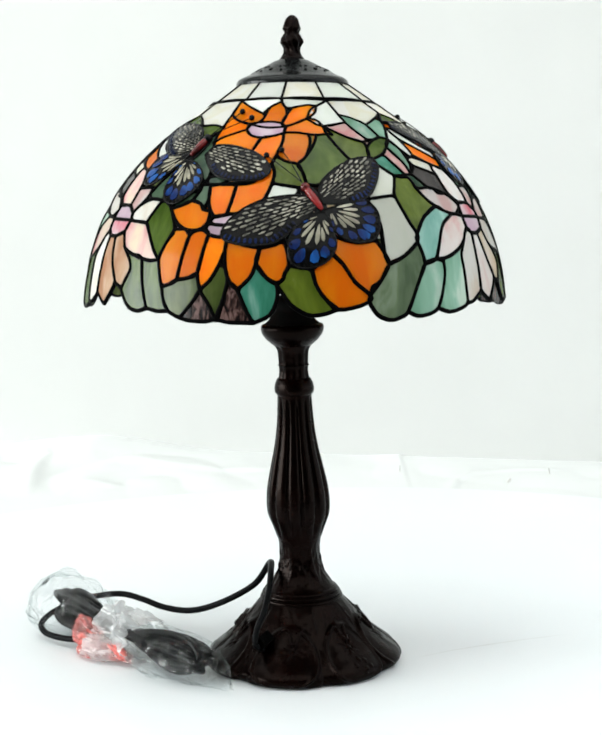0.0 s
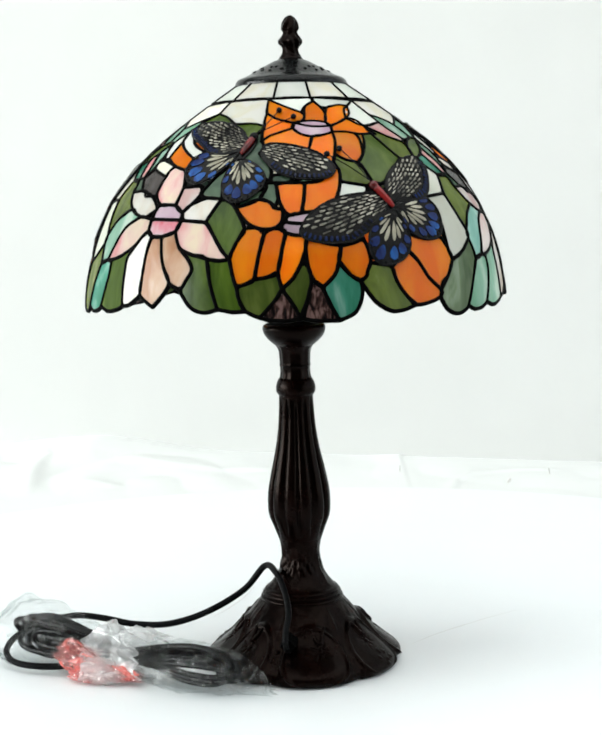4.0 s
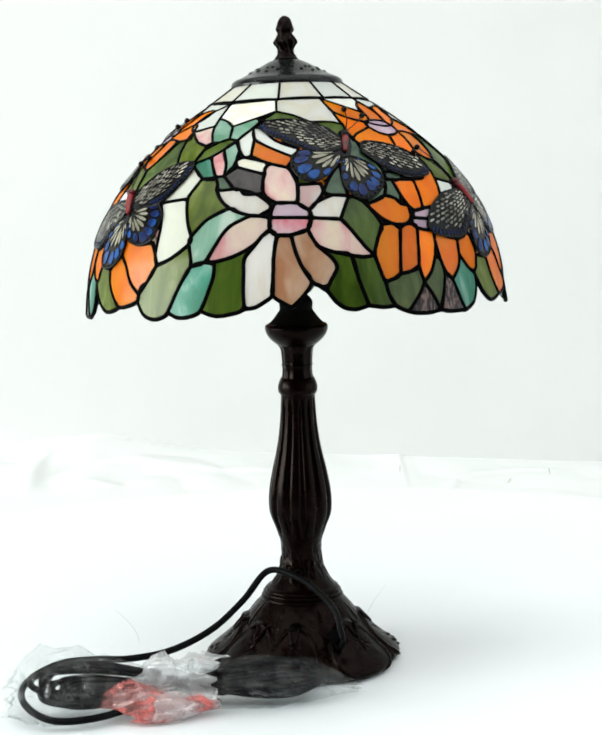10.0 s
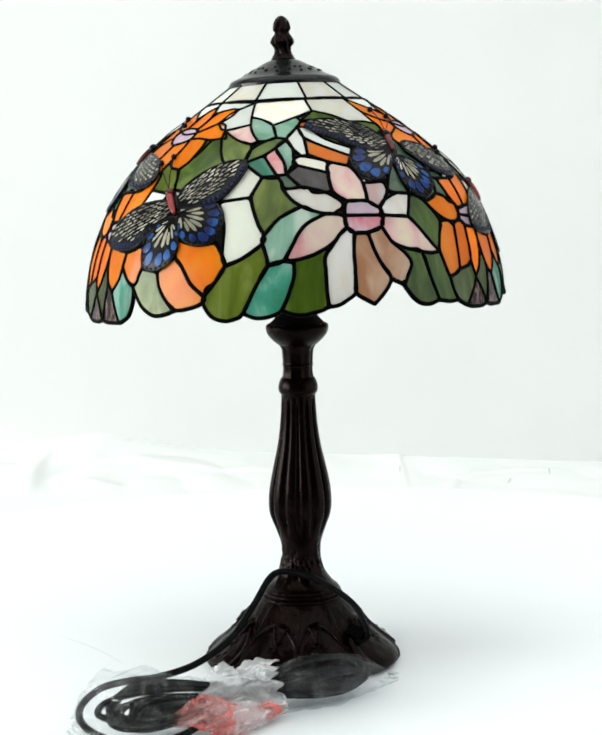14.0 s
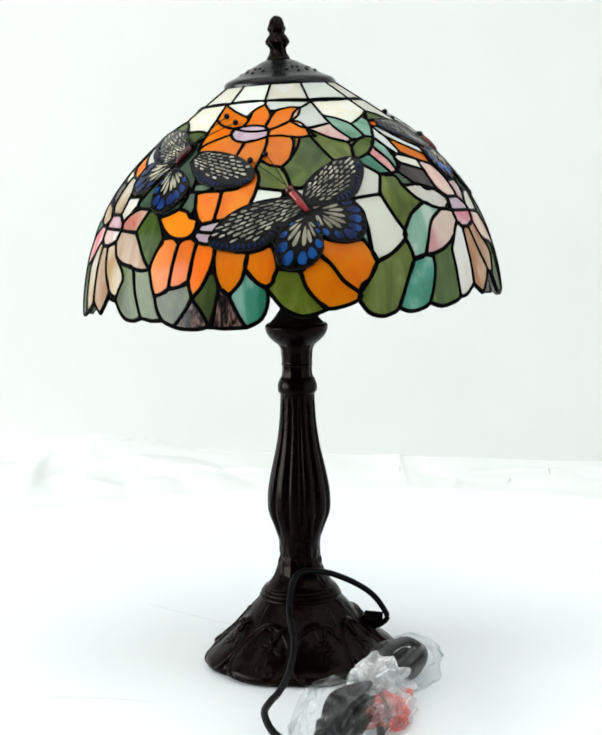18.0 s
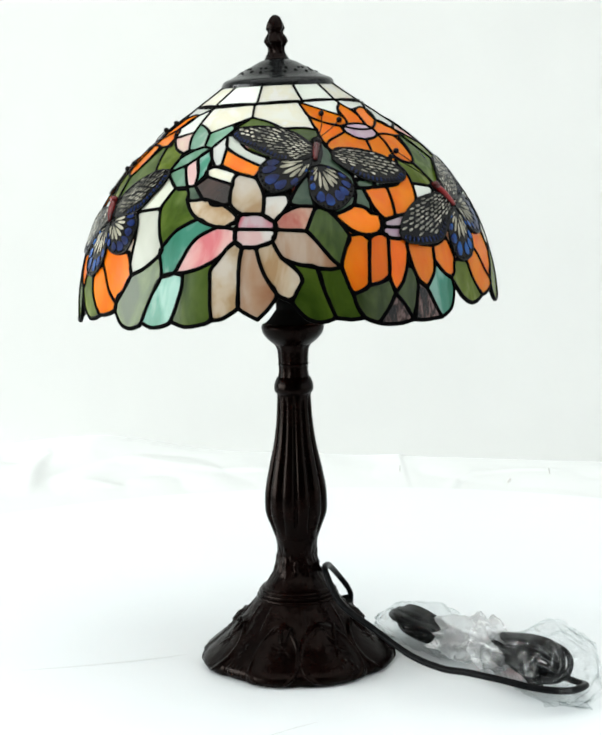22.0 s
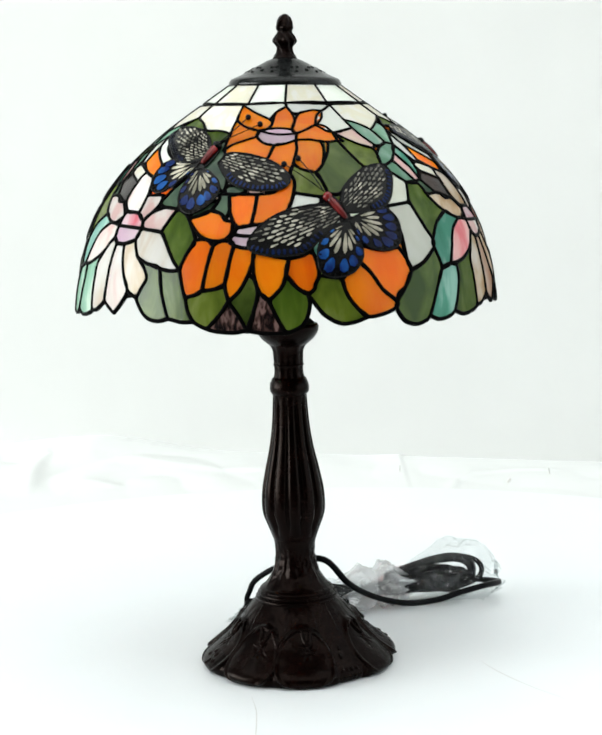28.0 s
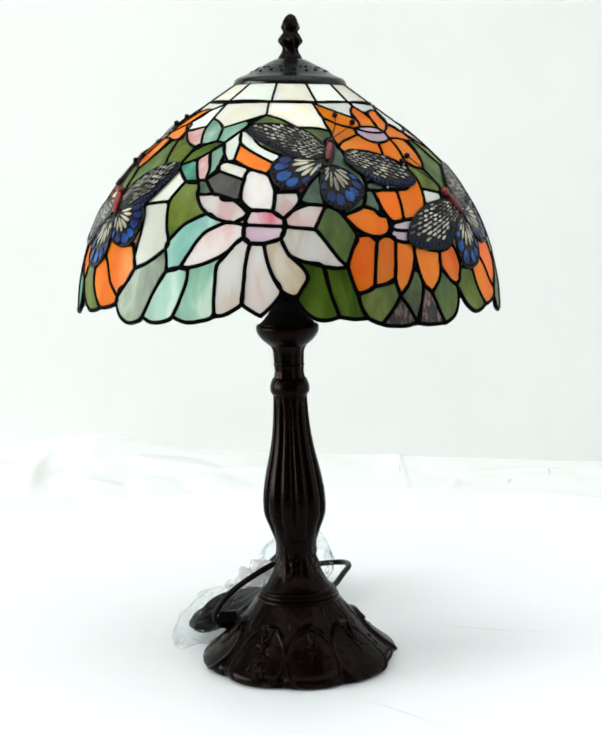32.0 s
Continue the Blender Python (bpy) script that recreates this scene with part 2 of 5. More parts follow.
def lathe(profile, steps=64, warp=None, shift=None):
    """Turned body from (r, z) pairs; warp(r, z, a) gives the radius, shift(z) moves the axis."""
    verts, faces = [], []
    for r, z in profile:
        for k in range(steps):
            a = 2 * math.pi * k / steps
            rr = warp(r, z, a) if warp else r
            dx, dy = shift(z) if shift else (0, 0)
            verts.append((rr * math.cos(a) + dx, rr * math.sin(a) + dy, z))
    n = len(profile)
    for i in range(n - 1):
        for k in range(steps):
            l = (k + 1) % steps
            faces.append((i * steps + k, i * steps + l, (i + 1) * steps + l, (i + 1) * steps + k))
    faces.append(tuple(range(steps - 1, -1, -1)))
    faces.append(tuple((n - 1) * steps + k for k in range(steps)))
    return verts, faces


def fine(profile, n=5):
    """A denser profile through the same (r, z) pairs, rounded between them."""
    out = []
    for i in range(len(profile) - 1):
        p = [Vector(profile[max(0, min(len(profile) - 1, i + k))]) for k in (-1, 0, 1, 2)]
        for s in range(n):
            t = s / n
            out.append(tuple(0.5 * (2 * p[1] + (p[2] - p[0]) * t + (2 * p[0] - 5 * p[1] + 4 * p[2] - p[3]) * t * t
                                    + (3 * p[1] - p[0] - 3 * p[2] + p[3]) * t ** 3)))
    return out + [profile[-1]]


def spline(points, n=6):
    pts = [Vector(p) for p in points]
    out = []
    for i in range(len(pts) - 1):
        p0, p1, p2, p3 = pts[max(0, i - 1)], pts[i], pts[i + 1], pts[min(len(pts) - 1, i + 2)]
        for s in range(n):
            t = s / n
            out.append(0.5 * (2 * p1 + (p2 - p0) * t + (2 * p0 - 5 * p1 + 4 * p2 - p3) * t * t + (3 * p1 - p0 - 3 * p2 + p3) * t ** 3))
    return out + [pts[-1]]


def tube(points, radius, sides=8, taper=None, flat=1.0):
    verts, faces = [], []
    up = Vector((0, 0, 1))
    for i, p in enumerate(points):
        d = (points[min(i + 1, len(points) - 1)] - points[max(i - 1, 0)]).normalized()
        side = d.cross(up)
        side = side.normalized() if side.length > 1e-3 else Vector((1, 0, 0))
        top = side.cross(d).normalized()
        r = radius * (taper(i / (len(points) - 1)) if taper else 1)
        for k in range(sides):
            a = 2 * math.pi * k / sides
            verts.append(p + side * math.cos(a) * r + top * math.sin(a) * r * flat)
    for i in range(len(points) - 1):
        for k in range(sides):
            l = (k + 1) % sides
            faces.append((i * sides + k, i * sides + l, (i + 1) * sides + l, (i + 1) * sides + k))
    faces.append(tuple(range(sides - 1, -1, -1)))
    faces.append(tuple((len(points) - 1) * sides + k for k in range(sides)))
    return verts, faces


def joined(chunks):
    verts, faces = [], []
    for v, f in chunks:
        o = len(verts)
        verts += list(v)
        faces += [tuple(i + o for i in q) for q in f]
    return verts, faces


def box(x0, x1, y0, y1, z0, z1):
    v = [(x, y, z) for z in (z0, z1) for y in (y0, y1) for x in (x0, x1)]
    return v, [(0, 2, 3, 1), (4, 5, 7, 6), (0, 1, 5, 4), (2, 6, 7, 3), (0, 4, 6, 2), (1, 3, 7, 5)]


def ball(centre, rx, ry, rz, seg=12, rings=7):
    c = Vector(centre)
    verts, faces = [c + Vector((0, 0, rz))], []
    for i in range(1, rings):
        b = math.pi * i / rings
        for k in range(seg):
            a = 2 * math.pi * k / seg
            verts.append(c + Vector((rx * math.sin(b) * math.cos(a), ry * math.sin(b) * math.sin(a), rz * math.cos(b))))
    verts.append(c - Vector((0, 0, rz)))
    for k in range(seg):
        faces.append((0, 1 + k, 1 + (k + 1) % seg))
        last = 1 + (rings - 2) * seg
        faces.append((len(verts) - 1, last + (k + 1) % seg, last + k))
    for i in range(rings - 2):
        for k in range(seg):
            a, b = 1 + i * seg + k, 1 + i * seg + (k + 1) % seg
            faces.append((a, a + seg, b + seg, b))
    return verts, faces


# ---- the room ----
def structure(name, chunks, mat, label):
    v, f = joined(chunks)
    return tagged(new(name, mesh_of(name, v, f, mat)), label, kind="structure")


X0, X1, Y0, Y1, Z0, Z1 = -3.60, 1.50, -2.60, 2.00, -0.75, 1.75


def wall_line(x):
    """Where the back wall's face stands; it runs a little askew behind the table."""
    return 0.838 - 0.2434 * x


structure("floor", [box(X0 - 0.2, X1 + 0.2, Y0 - 0.2, Y1 + 0.2, Z0 - 0.1, Z0)], FLOORMAT, "grey board floor under the photo table")
structure("ceiling", [box(X0 - 0.2, X1 + 0.2, Y0 - 0.2, Y1 + 0.2, Z1, Z1 + 0.1)], CEILING, "unseen dark grey ceiling, toned down to dim reflections")
back = structure("wall_back", [box(-4.1, 1.9, 0, 0.12, Z0, Z1)], WALL, "plain white wall behind the lamp")
back.matrix_basis = pose(0, wall_line(0), 0, 0, 0, math.degrees(math.atan(-0.2434)))
structure("wall_front", [box(X0 - 0.2, X1 + 0.2, Y0 - 0.12, Y0, Z0, Z1)], DARKWALL, "unseen near-black wall behind the camera in place of a dim room")


def side_wall(name, x0, x1, wy, wz, hw, hh, mat, label):
    """A wall with one window opening through it."""
    structure(name, [box(x0, x1, Y0, wy - hw, Z0, Z1), box(x0, x1, wy + hw, Y1, Z0, Z1),
                     box(x0, x1, wy - hw, wy + hw, Z0, wz - hh), box(x0, x1, wy - hw, wy + hw, wz + hh, Z1)], mat, label)


side_wall("wall_left", X0 - 0.12, X0, -0.70, 0.80, 1.48, 0.83, GREYWALL, "pale grey side wall with a large window")
side_wall("wall_right", X1, X1 + 0.12, -0.62, 0.60, 1.00, 0.98, DARKWALL, "unseen near-black side wall with an opening for the fill light")


def window(name, x, wy, wz, hw, hh, label):
    bars = [box(x - 0.03, x + 0.03, wy - hw, wy + hw, z - 0.03, z + 0.03) for z in (wz - hh + 0.03, wz + hh - 0.03)]
    bars += [box(x - 0.029, x + 0.029, y - 0.03, y + 0.03, wz - hh + 0.06, wz + hh - 0.06) for y in (wy - hw + 0.03, wy, wy + hw - 0.03)]
    structure(name, bars, FRAMEMAT, label)


window("window_1", X0 - 0.07, -0.70, 0.80, 1.48, 0.83, "unseen white painted window frame with two lights")
# unseen frame, added round the right-hand fill light
window("fill_window", X1 + 0.07, -0.62, 0.60, 1.00, 0.98, "unseen white painted window frame with two lights")
# unseen panel, added overhead to house the fill light
fixture = tagged(new("fill_panel"), "unseen panel added to house the overhead fill light", "ceiling light")
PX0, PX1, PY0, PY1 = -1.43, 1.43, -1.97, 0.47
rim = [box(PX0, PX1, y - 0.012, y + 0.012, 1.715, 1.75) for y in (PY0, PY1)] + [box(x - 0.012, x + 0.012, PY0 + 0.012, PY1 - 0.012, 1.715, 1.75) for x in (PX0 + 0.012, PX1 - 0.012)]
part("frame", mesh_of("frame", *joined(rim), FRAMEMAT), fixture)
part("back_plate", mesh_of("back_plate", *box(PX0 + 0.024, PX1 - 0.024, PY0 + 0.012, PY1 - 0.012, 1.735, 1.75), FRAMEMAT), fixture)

# table under the paper, with legs
table = tagged(new("photo_table"), "large white covered table carrying the turning board", "table")
tv = [(x, y, z) for z in (-0.06, -0.016) for x, y in ((-1.25, -0.68), (1.25, -0.68), (1.25, wall_line(1.25) - 0.01), (-1.25, wall_line(-1.25) - 0.01))]
part("tabletop", mesh_of("tabletop", tv, [(3, 2, 1, 0), (4, 5, 6, 7), (0, 1, 5, 4), (1, 2, 6, 5), (2, 3, 7, 6), (3, 0, 4, 7)], TABLETOP), table)
for x in (-1.15, 1.15):
    for y in (-0.6, wall_line(x) - 0.12):
        part("leg", mesh_of("leg", *box(x - 0.03, x + 0.03, y - 0.03, y + 0.03, Z0, -0.06), FRAMEMAT), table)


def along(x, y, line):
    """Distance from a line on the table, with its sign by the side."""
    best, sign = 9.0, 1.0
    p = Vector((x, y))
    for a, b in zip(line, line[1:]):
        a, b = Vector(a), Vector(b)
        d = b - a
        t = max(0.0, min(1.0, (p - a).dot(d) / d.length_squared))
        g = (p - a - d * t)
        if g.length < best:
            best, sign = g.length, 1.0 if d.cross(p - a) > 0 else -1.0
    return best, sign


FOLDS = [([(-0.308, 0.60), (-0.317, 0.685), (-0.325, 0.785), (-0.320, 0.86)], 0.012, 0.018),
         ([(-0.281, 0.62), (-0.272, 0.690), (-0.25, 0.715), (-0.22, 0.70)], 0.007, 0.014),
         ([(0.184, 0.640), (0.193, 0.680), (0.217, 0.705), (0.269, 0.715), (0.311, 0.71)], 0.006, 0.008),
         ([(-0.20, 0.80), (-0.10, 0.77), (-0.02, 0.76)], 0.005, 0.016), ([(-0.42, 0.78), (-0.37, 0.70), (-0.35, 0.62)], 0.008, 0.02)]


def paper_sheet():
    """The white cover: flat round the board, crumpled and lifted against the wall."""
    nx, ny = 380, 150
    verts, faces = [], []
    for j in range(ny + 1):
        for i in range(nx + 1):
            u = 2 * i / nx - 1
            x = 0.55 * u + 0.69 * u ** 5
            far = wall_line(x) + 0.003
            y = -0.67 + (far + 0.67) * (j / ny) ** 0.45
            back = max(0.0, min(1.0, 1 - (far - y) / 0.26))
            lift = 0.0125 + 0.018 * math.exp(-((x + 0.26) / 0.11) ** 2) - 0.008 * max(0, x) + (0.002 if 0.08 < x < 0.136 else 0.0) * max(0, (x - 0.08) / 0.056)
            crumple = noise.noise((x * 5, y * 6, 1.7)) * 0.004 + (abs(noise.noise((x * 9 + y * 4, y * 9 - x * 3, 4.2))) - 0.22) * 0.014 + noise.noise((x * 34, y * 26, 8.0)) * 0.0016
            near_wall = 1 - 0.85 * max(0.0, min(1.0, 1 - (far - y) / 0.06))
            rise = back ** 1.6 * lift + back ** 0.8 * crumple * near_wall * (0.55 + 0.9 * max(0, min(1, -x / 0.3)))
            if back > 0 and -0.5 < x < 0.45:
                for line, h, w in FOLDS:
                    d, side = along(x, y, line)
                    if d < 3 * w:
                        rise += 0.36 * h * math.exp(-(d / (w if side > 0 else 0.45 * w)) ** 2) * min(1, back * 3) * (0.3 + 0.7 * near_wall)
            verts.append((x, y, max(-0.0145 + rise, -0.0145)))
    for j in range(ny):
        for i in range(nx):
            a = j * (nx + 1) + i
            faces.append((a, a + 1, a + nx + 2, a + nx + 1))
    return verts, faces


paper = tagged(new("paper_sheet", mesh_of("paper_sheet", *paper_sheet(), PAPER, True)),
               "crumpled white paper cover lying on the table against the wall", "paper")

# small grey slivers at the paper's back edge: shade of folds and tears as colour
for x, y, z, w, h, turn in ((0.1285, 0.725, -0.012, 0.0010, 0.012, 0), (0.250, 0.660, -0.0105, 0.0022, 0.006, 40), (0.305, 0.690, -0.008, 0.0012, 0.008, -10)):
    ob = new("paper_fold", mesh_of("paper_fold", *box(-w / 2, w / 2, -0.001, 0.001, 0, h), FOLDSHADE))
    ob.matrix_basis = pose(x, y, z, 0, turn, 0)
    tagged(ob, "grey sliver in place of the shade in a small paper fold", "fold", "folds in the paper")

# ---- the turning board ----
board_prof = [(0.605, -0.012), (0.61, -0.010), (0.61, -0.003), (0.608, -0.0005), (0.606, 0.0), (0.3, 0.0), (0.001, 0.0)]
turntable = tagged(new("turntable", mesh_of("turntable", *lathe(board_prof, 160), TABLETOP)),
                   "large round white board that slowly turns under the lamp", "turntable")
for pts in ([(0.057, 0.066), (0.0615, 0.093), (0.0694, 0.121), (0.080, 0.153), (0.092, 0.184)], [(-0.1195, 0.057), (-0.122, 0.085), (-0.129, 0.118), (-0.1406, 0.153)]):
    v, f = tube(spline([(x, y, 0.0001) for x, y in pts], 6), 0.0004, 5, lambda s: 0.25 + 0.75 * math.sin(math.pi * s), 0.2)
    part("scratch", mesh_of("scratch", v, f, SCRATCH), turntable, "faint grey hairline scuff")

# ---- the lamp ----
lamp = tagged(new("table_lamp"), "stained glass table lamp with butterflies on a dark bronze base, unlit", "lamp")


def lean(z):
    return 0.0019 + 0.0042 * z, 0.0007 - 0.0115 * z


# the cast foot: lily pads side by side, each with a star of veins; degrees of star, left and right edge, and swell
PADS = [(0, -21, 20, 0.0016), (42, 19, 58, 0.0026), (80, 55, 98, 0.0018), (137, 116, 151, 0.0022), (180, 150, 197, 0.0026), (222, 196, 241, 0.0018),
        (256, 240, 276, 0.0021), (315, 285, 334, 0.0025)]
PADZ, PADH, STAR = 0.0182, 0.0190, 0.0220
# berries and buds between and on the pads: degrees, height
BERRIES = [(99 + 3.6 * k, 0.0048) for k in range(5)] + [(101 + 3.4 * k, 0.0095) for k in range(4)] + [(104, 0.0170), (106, 0.0215), (279, 0.0165), (281, 0.0210), (280, 0.0060), (277, 0.0050)]
BERRIES += [(m + da, z) for m in (0, 180) for da, z in ((1, 0.0150), (5, 0.0135), (-3, 0.0120), (3, 0.0095), (7, 0.0100), (1, 0.0070))]
BLADES = [21, 61, 91, 113, 157, 199, 240, 279, 335]


def off(deg, mid):
    return (deg - mid + 180) % 360 - 180


def vein(x, y):
    """Depth of the star of cut veins round a pad's knob; x, y in millimetres."""
    rho, phi = math.hypot(x, y), math.atan2(y, x)
    if rho > 8.5:
        return 0.0
    if rho < 1.5:
        return 0.0007 * math.sqrt(1 - (rho / 1.5) ** 2)
    deep = 0.0
    for k in range(8):
        d = phi - 0.30 - k * math.pi / 4
        reach = 8.4 if k % 2 else 6.0
        if math.cos(d) > 0 and rho < reach:
            w = 0.25 + 0.65 * (1 - rho / reach)
            deep = min(deep, -0.0021 * (1 - rho / reach) ** 0.4 * math.exp(-(rho * math.sin(d) / w) ** 2))
    return deep


def base_warp(r, z, a):
    deg = math.degrees(a)
    low = max(0.0, 1 - z / 0.030)
    swell, lobe = 0.0, -0.030
    for mid, left, right, high in PADS:
        half = (right - left) / 2
        d = off(deg, left + half) / half
        if abs(d) < 1:
            lobe = max(lobe, 0.062 * math.sqrt(1 - d * d) - 0.030)
        e = math.sqrt(d * d + ((z - PADZ) / PADH) ** 2)
        if e < 1.1:
            up = high * math.sqrt(max(0.0, 1 - e ** 4)) + 0.0017 * math.exp(-((e - 0.93) / 0.06) ** 2)
            if e < 0.9:
                up += vein(off(deg, mid) * 0.0174 * r * 1000, (z - STAR) * 1450)
            swell = max(swell, up) if e < 0.9 or swell < 0.0005 else max(swell, up * 0.8)
    for b, bz in BERRIES:
        x, y = off(deg, b) * 17.4 * r, (z - bz) * 1300
        if abs(x) < 1.6 and abs(y) < 1.6:
            swell += 0.0015 * math.sqrt(max(0.0, 1 - (x * x + y * y) / 2.4))
    if 0.030 < z < 0.048:
        for k, b in enumerate(BLADES):
            x = off(deg, b + 60 * (z - 0.04) * (1 if k % 2 else -1)) * 17.4 * r
            if abs(x) < 2.5:
                swell += 0.0010 * math.exp(-(x / 0.8) ** 2) * math.sin(math.pi * (z - 0.030) / 0.018)
    cast = 0.0004 * noise.noise((math.cos(a) * 9, math.sin(a) * 9, z * 190))
    cast *= min(1, max(0, (z - 0.003) / 0.01)) * min(1, max(0, (0.049 - z) / 0.006))
    return r * (1 + lobe * low ** 1.3) + swell * min(1, max(0.0, z / 0.004)) + cast


BASE = [(0.0600, 0.0), (0.0660, 0.0006), (0.0680, 0.0035), (0.0678, 0.0070), (0.0650, 0.0107), (0.0575, 0.0170), (0.0505, 0.0233), (0.0447, 0.0300),
        (0.0388, 0.0376), (0.0335, 0.0440), (0.0298, 0.0482)]
part("base", mesh_of("base", *lathe(fine(BASE, 13), 720, base_warp, lean), BRONZE, True), lamp, "flared dark bronze foot with cast lily pads and star veins")
BAND = [(0.0292, 0.0476), (0.0302, 0.0484), (0.0298, 0.0502), (0.0280, 0.0506), (0.0288, 0.0516), (0.0284, 0.0532), (0.0268, 0.0536), (0.0272, 0.0546),
        (0.0262, 0.0560), (0.0240, 0.0572)]
part("ring_band", mesh_of("ring_band", *lathe(fine(BAND, 3), 72, None, lean), BRONZE, True), lamp)


def leafy(r, z, a):
    env = math.sin(min(1, max(0, (z - 0.057) / 0.035)) * math.pi)
    leaf = 1 - abs(math.sin(3 * a + 20 * (z - 0.07)))
    return r * (1 + env * (0.09 * leaf ** 3 - 0.03)) + env * 0.0010 * noise.noise((math.cos(a) * 8, math.sin(a) * 8, z * 220))


FOOT = [(0.0245, 0.0570), (0.0225, 0.0592), (0.0190, 0.0642), (0.0163, 0.0700), (0.0151, 0.0748), (0.0143, 0.0801), (0.0146, 0.0871), (0.0157, 0.0924)]
part("lower_stem", mesh_of("lower_stem", *lathe(fine(FOOT, 7), 128, leafy, lean), BRONZE, True), lamp)


def fluted(r, z, a):
    ends = min(1, max(0, (z - 0.094) / 0.012)) * min(1, max(0, (0.198 - z) / 0.008))
    return r * (1 - 0.075 * ends * (1 - abs(math.sin(6 * a))) ** 2.0 * 2.0 + 0.012 * ends)


STEM = [(0.0150, 0.0918), (0.0160, 0.0930), (0.0189, 0.1012), (0.0222, 0.1105), (0.0229, 0.1187), (0.0222, 0.1292), (0.0196, 0.1431), (0.0158, 0.1604),
        (0.0134, 0.1777), (0.0124, 0.1949), (0.0126, 0.1990)]
part("stem", mesh_of("stem", *lathe(fine(STEM), 144, fluted, lean), BRONZE, True), lamp, "fluted dark bronze baluster")
COLLAR = [(0.0125, 0.1982), (0.0140, 0.2005), (0.0143, 0.2035), (0.0138, 0.2065), (0.0123, 0.2100), (0.0112, 0.2108)]
part("collar", mesh_of("collar", *lathe(fine(COLLAR), 64, None, lean), BRONZE, True), lamp)


def ribbed(r, z, a):
    return r * (1 + 0.03 * math.cos(10 * a))


NECK = [(0.0112, 0.2104), (0.0105, 0.2150), (0.0106, 0.2190), (0.0113, 0.2200), (0.0107, 0.2212), (0.0109, 0.2257), (0.0114, 0.2308), (0.0133, 0.2344)]
part("neck", mesh_of("neck", *lathe(fine(NECK), 80, ribbed, lean), BRONZE, True), lamp)
CUP = [(0.0131, 0.2340), (0.0160, 0.2362), (0.0195, 0.2395), (0.0219, 0.2432), (0.0227, 0.2468), (0.0222, 0.2488), (0.0212, 0.2496), (0.0190, 0.2502)]
part("cup", mesh_of("cup", *lathe(fine(CUP), 72, None, lean), BRONZE, True), lamp)
CONE = [(0.0202, 0.2496), (0.0165, 0.2532), (0.0130, 0.2580), (0.0118, 0.2600), (0.0118, 0.2660), (0.0088, 0.2700)]
part("socket_cone", mesh_of("socket_cone", *lathe(fine(CONE, 4), 48, None, lean), HOLE, True), lamp, "black cone over the cup")
part("rod", mesh_of("rod", *lathe([(0.0060, 0.2690), (0.0060, 0.4240)], 20, None, lambda z: (0.002, -0.001 + max(0, z - 0.27) * 0.04)), BRONZE, True), lamp)
SOCKET = [(0.012, 0.272), (0.015, 0.276), (0.015, 0.300), (0.017, 0.303), (0.017, 0.330), (0.0155, 0.333)]
part("socket", mesh_of("socket", *lathe(SOCKET, 32, None, lambda z: (0.002, -0.001)), CAPMETAL, True), lamp, "black bulb socket hidden under the shade")


def base_radius(z):
    for (r0, z0), (r1, z1) in zip(BASE, BASE[1:]):
        if z0 <= z <= z1:
            return r0 + (r1 - r0) * (z - z0) / (z1 - z0)
    return BASE[-1][0]


def on_base(a, z, proud=0.0004):
    r = base_warp(base_radius(z), z, radians(a)) + proud
    dx, dy = lean(z)
    return Vector((r * math.cos(radians(a)) + dx, r * math.sin(radians(a)) + dy, z))


def ridge(pts, radius, taper=None, n=5):
    """A raised cast line over the foot through (degrees, height) pairs."""
    return tube(spline([on_base(a, z, 0.0001) for a, z in pts], n), radius, 6, taper)


# the stalk that drops from the ring into each pad's notch and curls out to both sides
for mid, left, right, high in PADS:
    h = (right - left) / 2
    bend = [(-0.62, 0.0315), (-0.40, 0.0350), (-0.20, 0.0335), (-0.12, 0.0290), (0.0, 0.0262), (0.12, 0.0290), (0.20, 0.0335), (0.40, 0.0350), (0.62, 0.0315)]
    part("stalk", mesh_of("stalk", *ridge([(mid + u * h, z) for u, z in bend], 0.0014, lambda q: 0.45 + 0.75 * math.sin(math.pi * q), 4), BRONZE, True), lamp)

# the shade has an axis of its own, leaning two degrees on the stem
SH = Matrix(((1.0, 0.0, 0.0020, 0.0014), (0.0, 0.9994, 0.0350, 0.0009), (-0.0020, -0.0350, 0.9994, 0.3245), (0, 0, 0, 1)))
SH = Matrix.Translation((0.0015, 0.0013, 0.0008)) @ SH @ pose(0, 0, 0, 0.32, -0.82, 0)
CAP = [(0.0300, 0.0870), (0.0385, 0.0905), (0.0396, 0.0925), (0.0392, 0.0950), (0.0372, 0.0972), (0.0310, 0.0998), (0.0215, 0.1050), (0.0130, 0.1095), (0.0085, 0.1112)]
cap = part("vent_cap", mesh_of("vent_cap", *lathe(fine(CAP, 4), 64), CAPMETAL, True), lamp, "black pierced metal cap", SH)
hole_plates = []


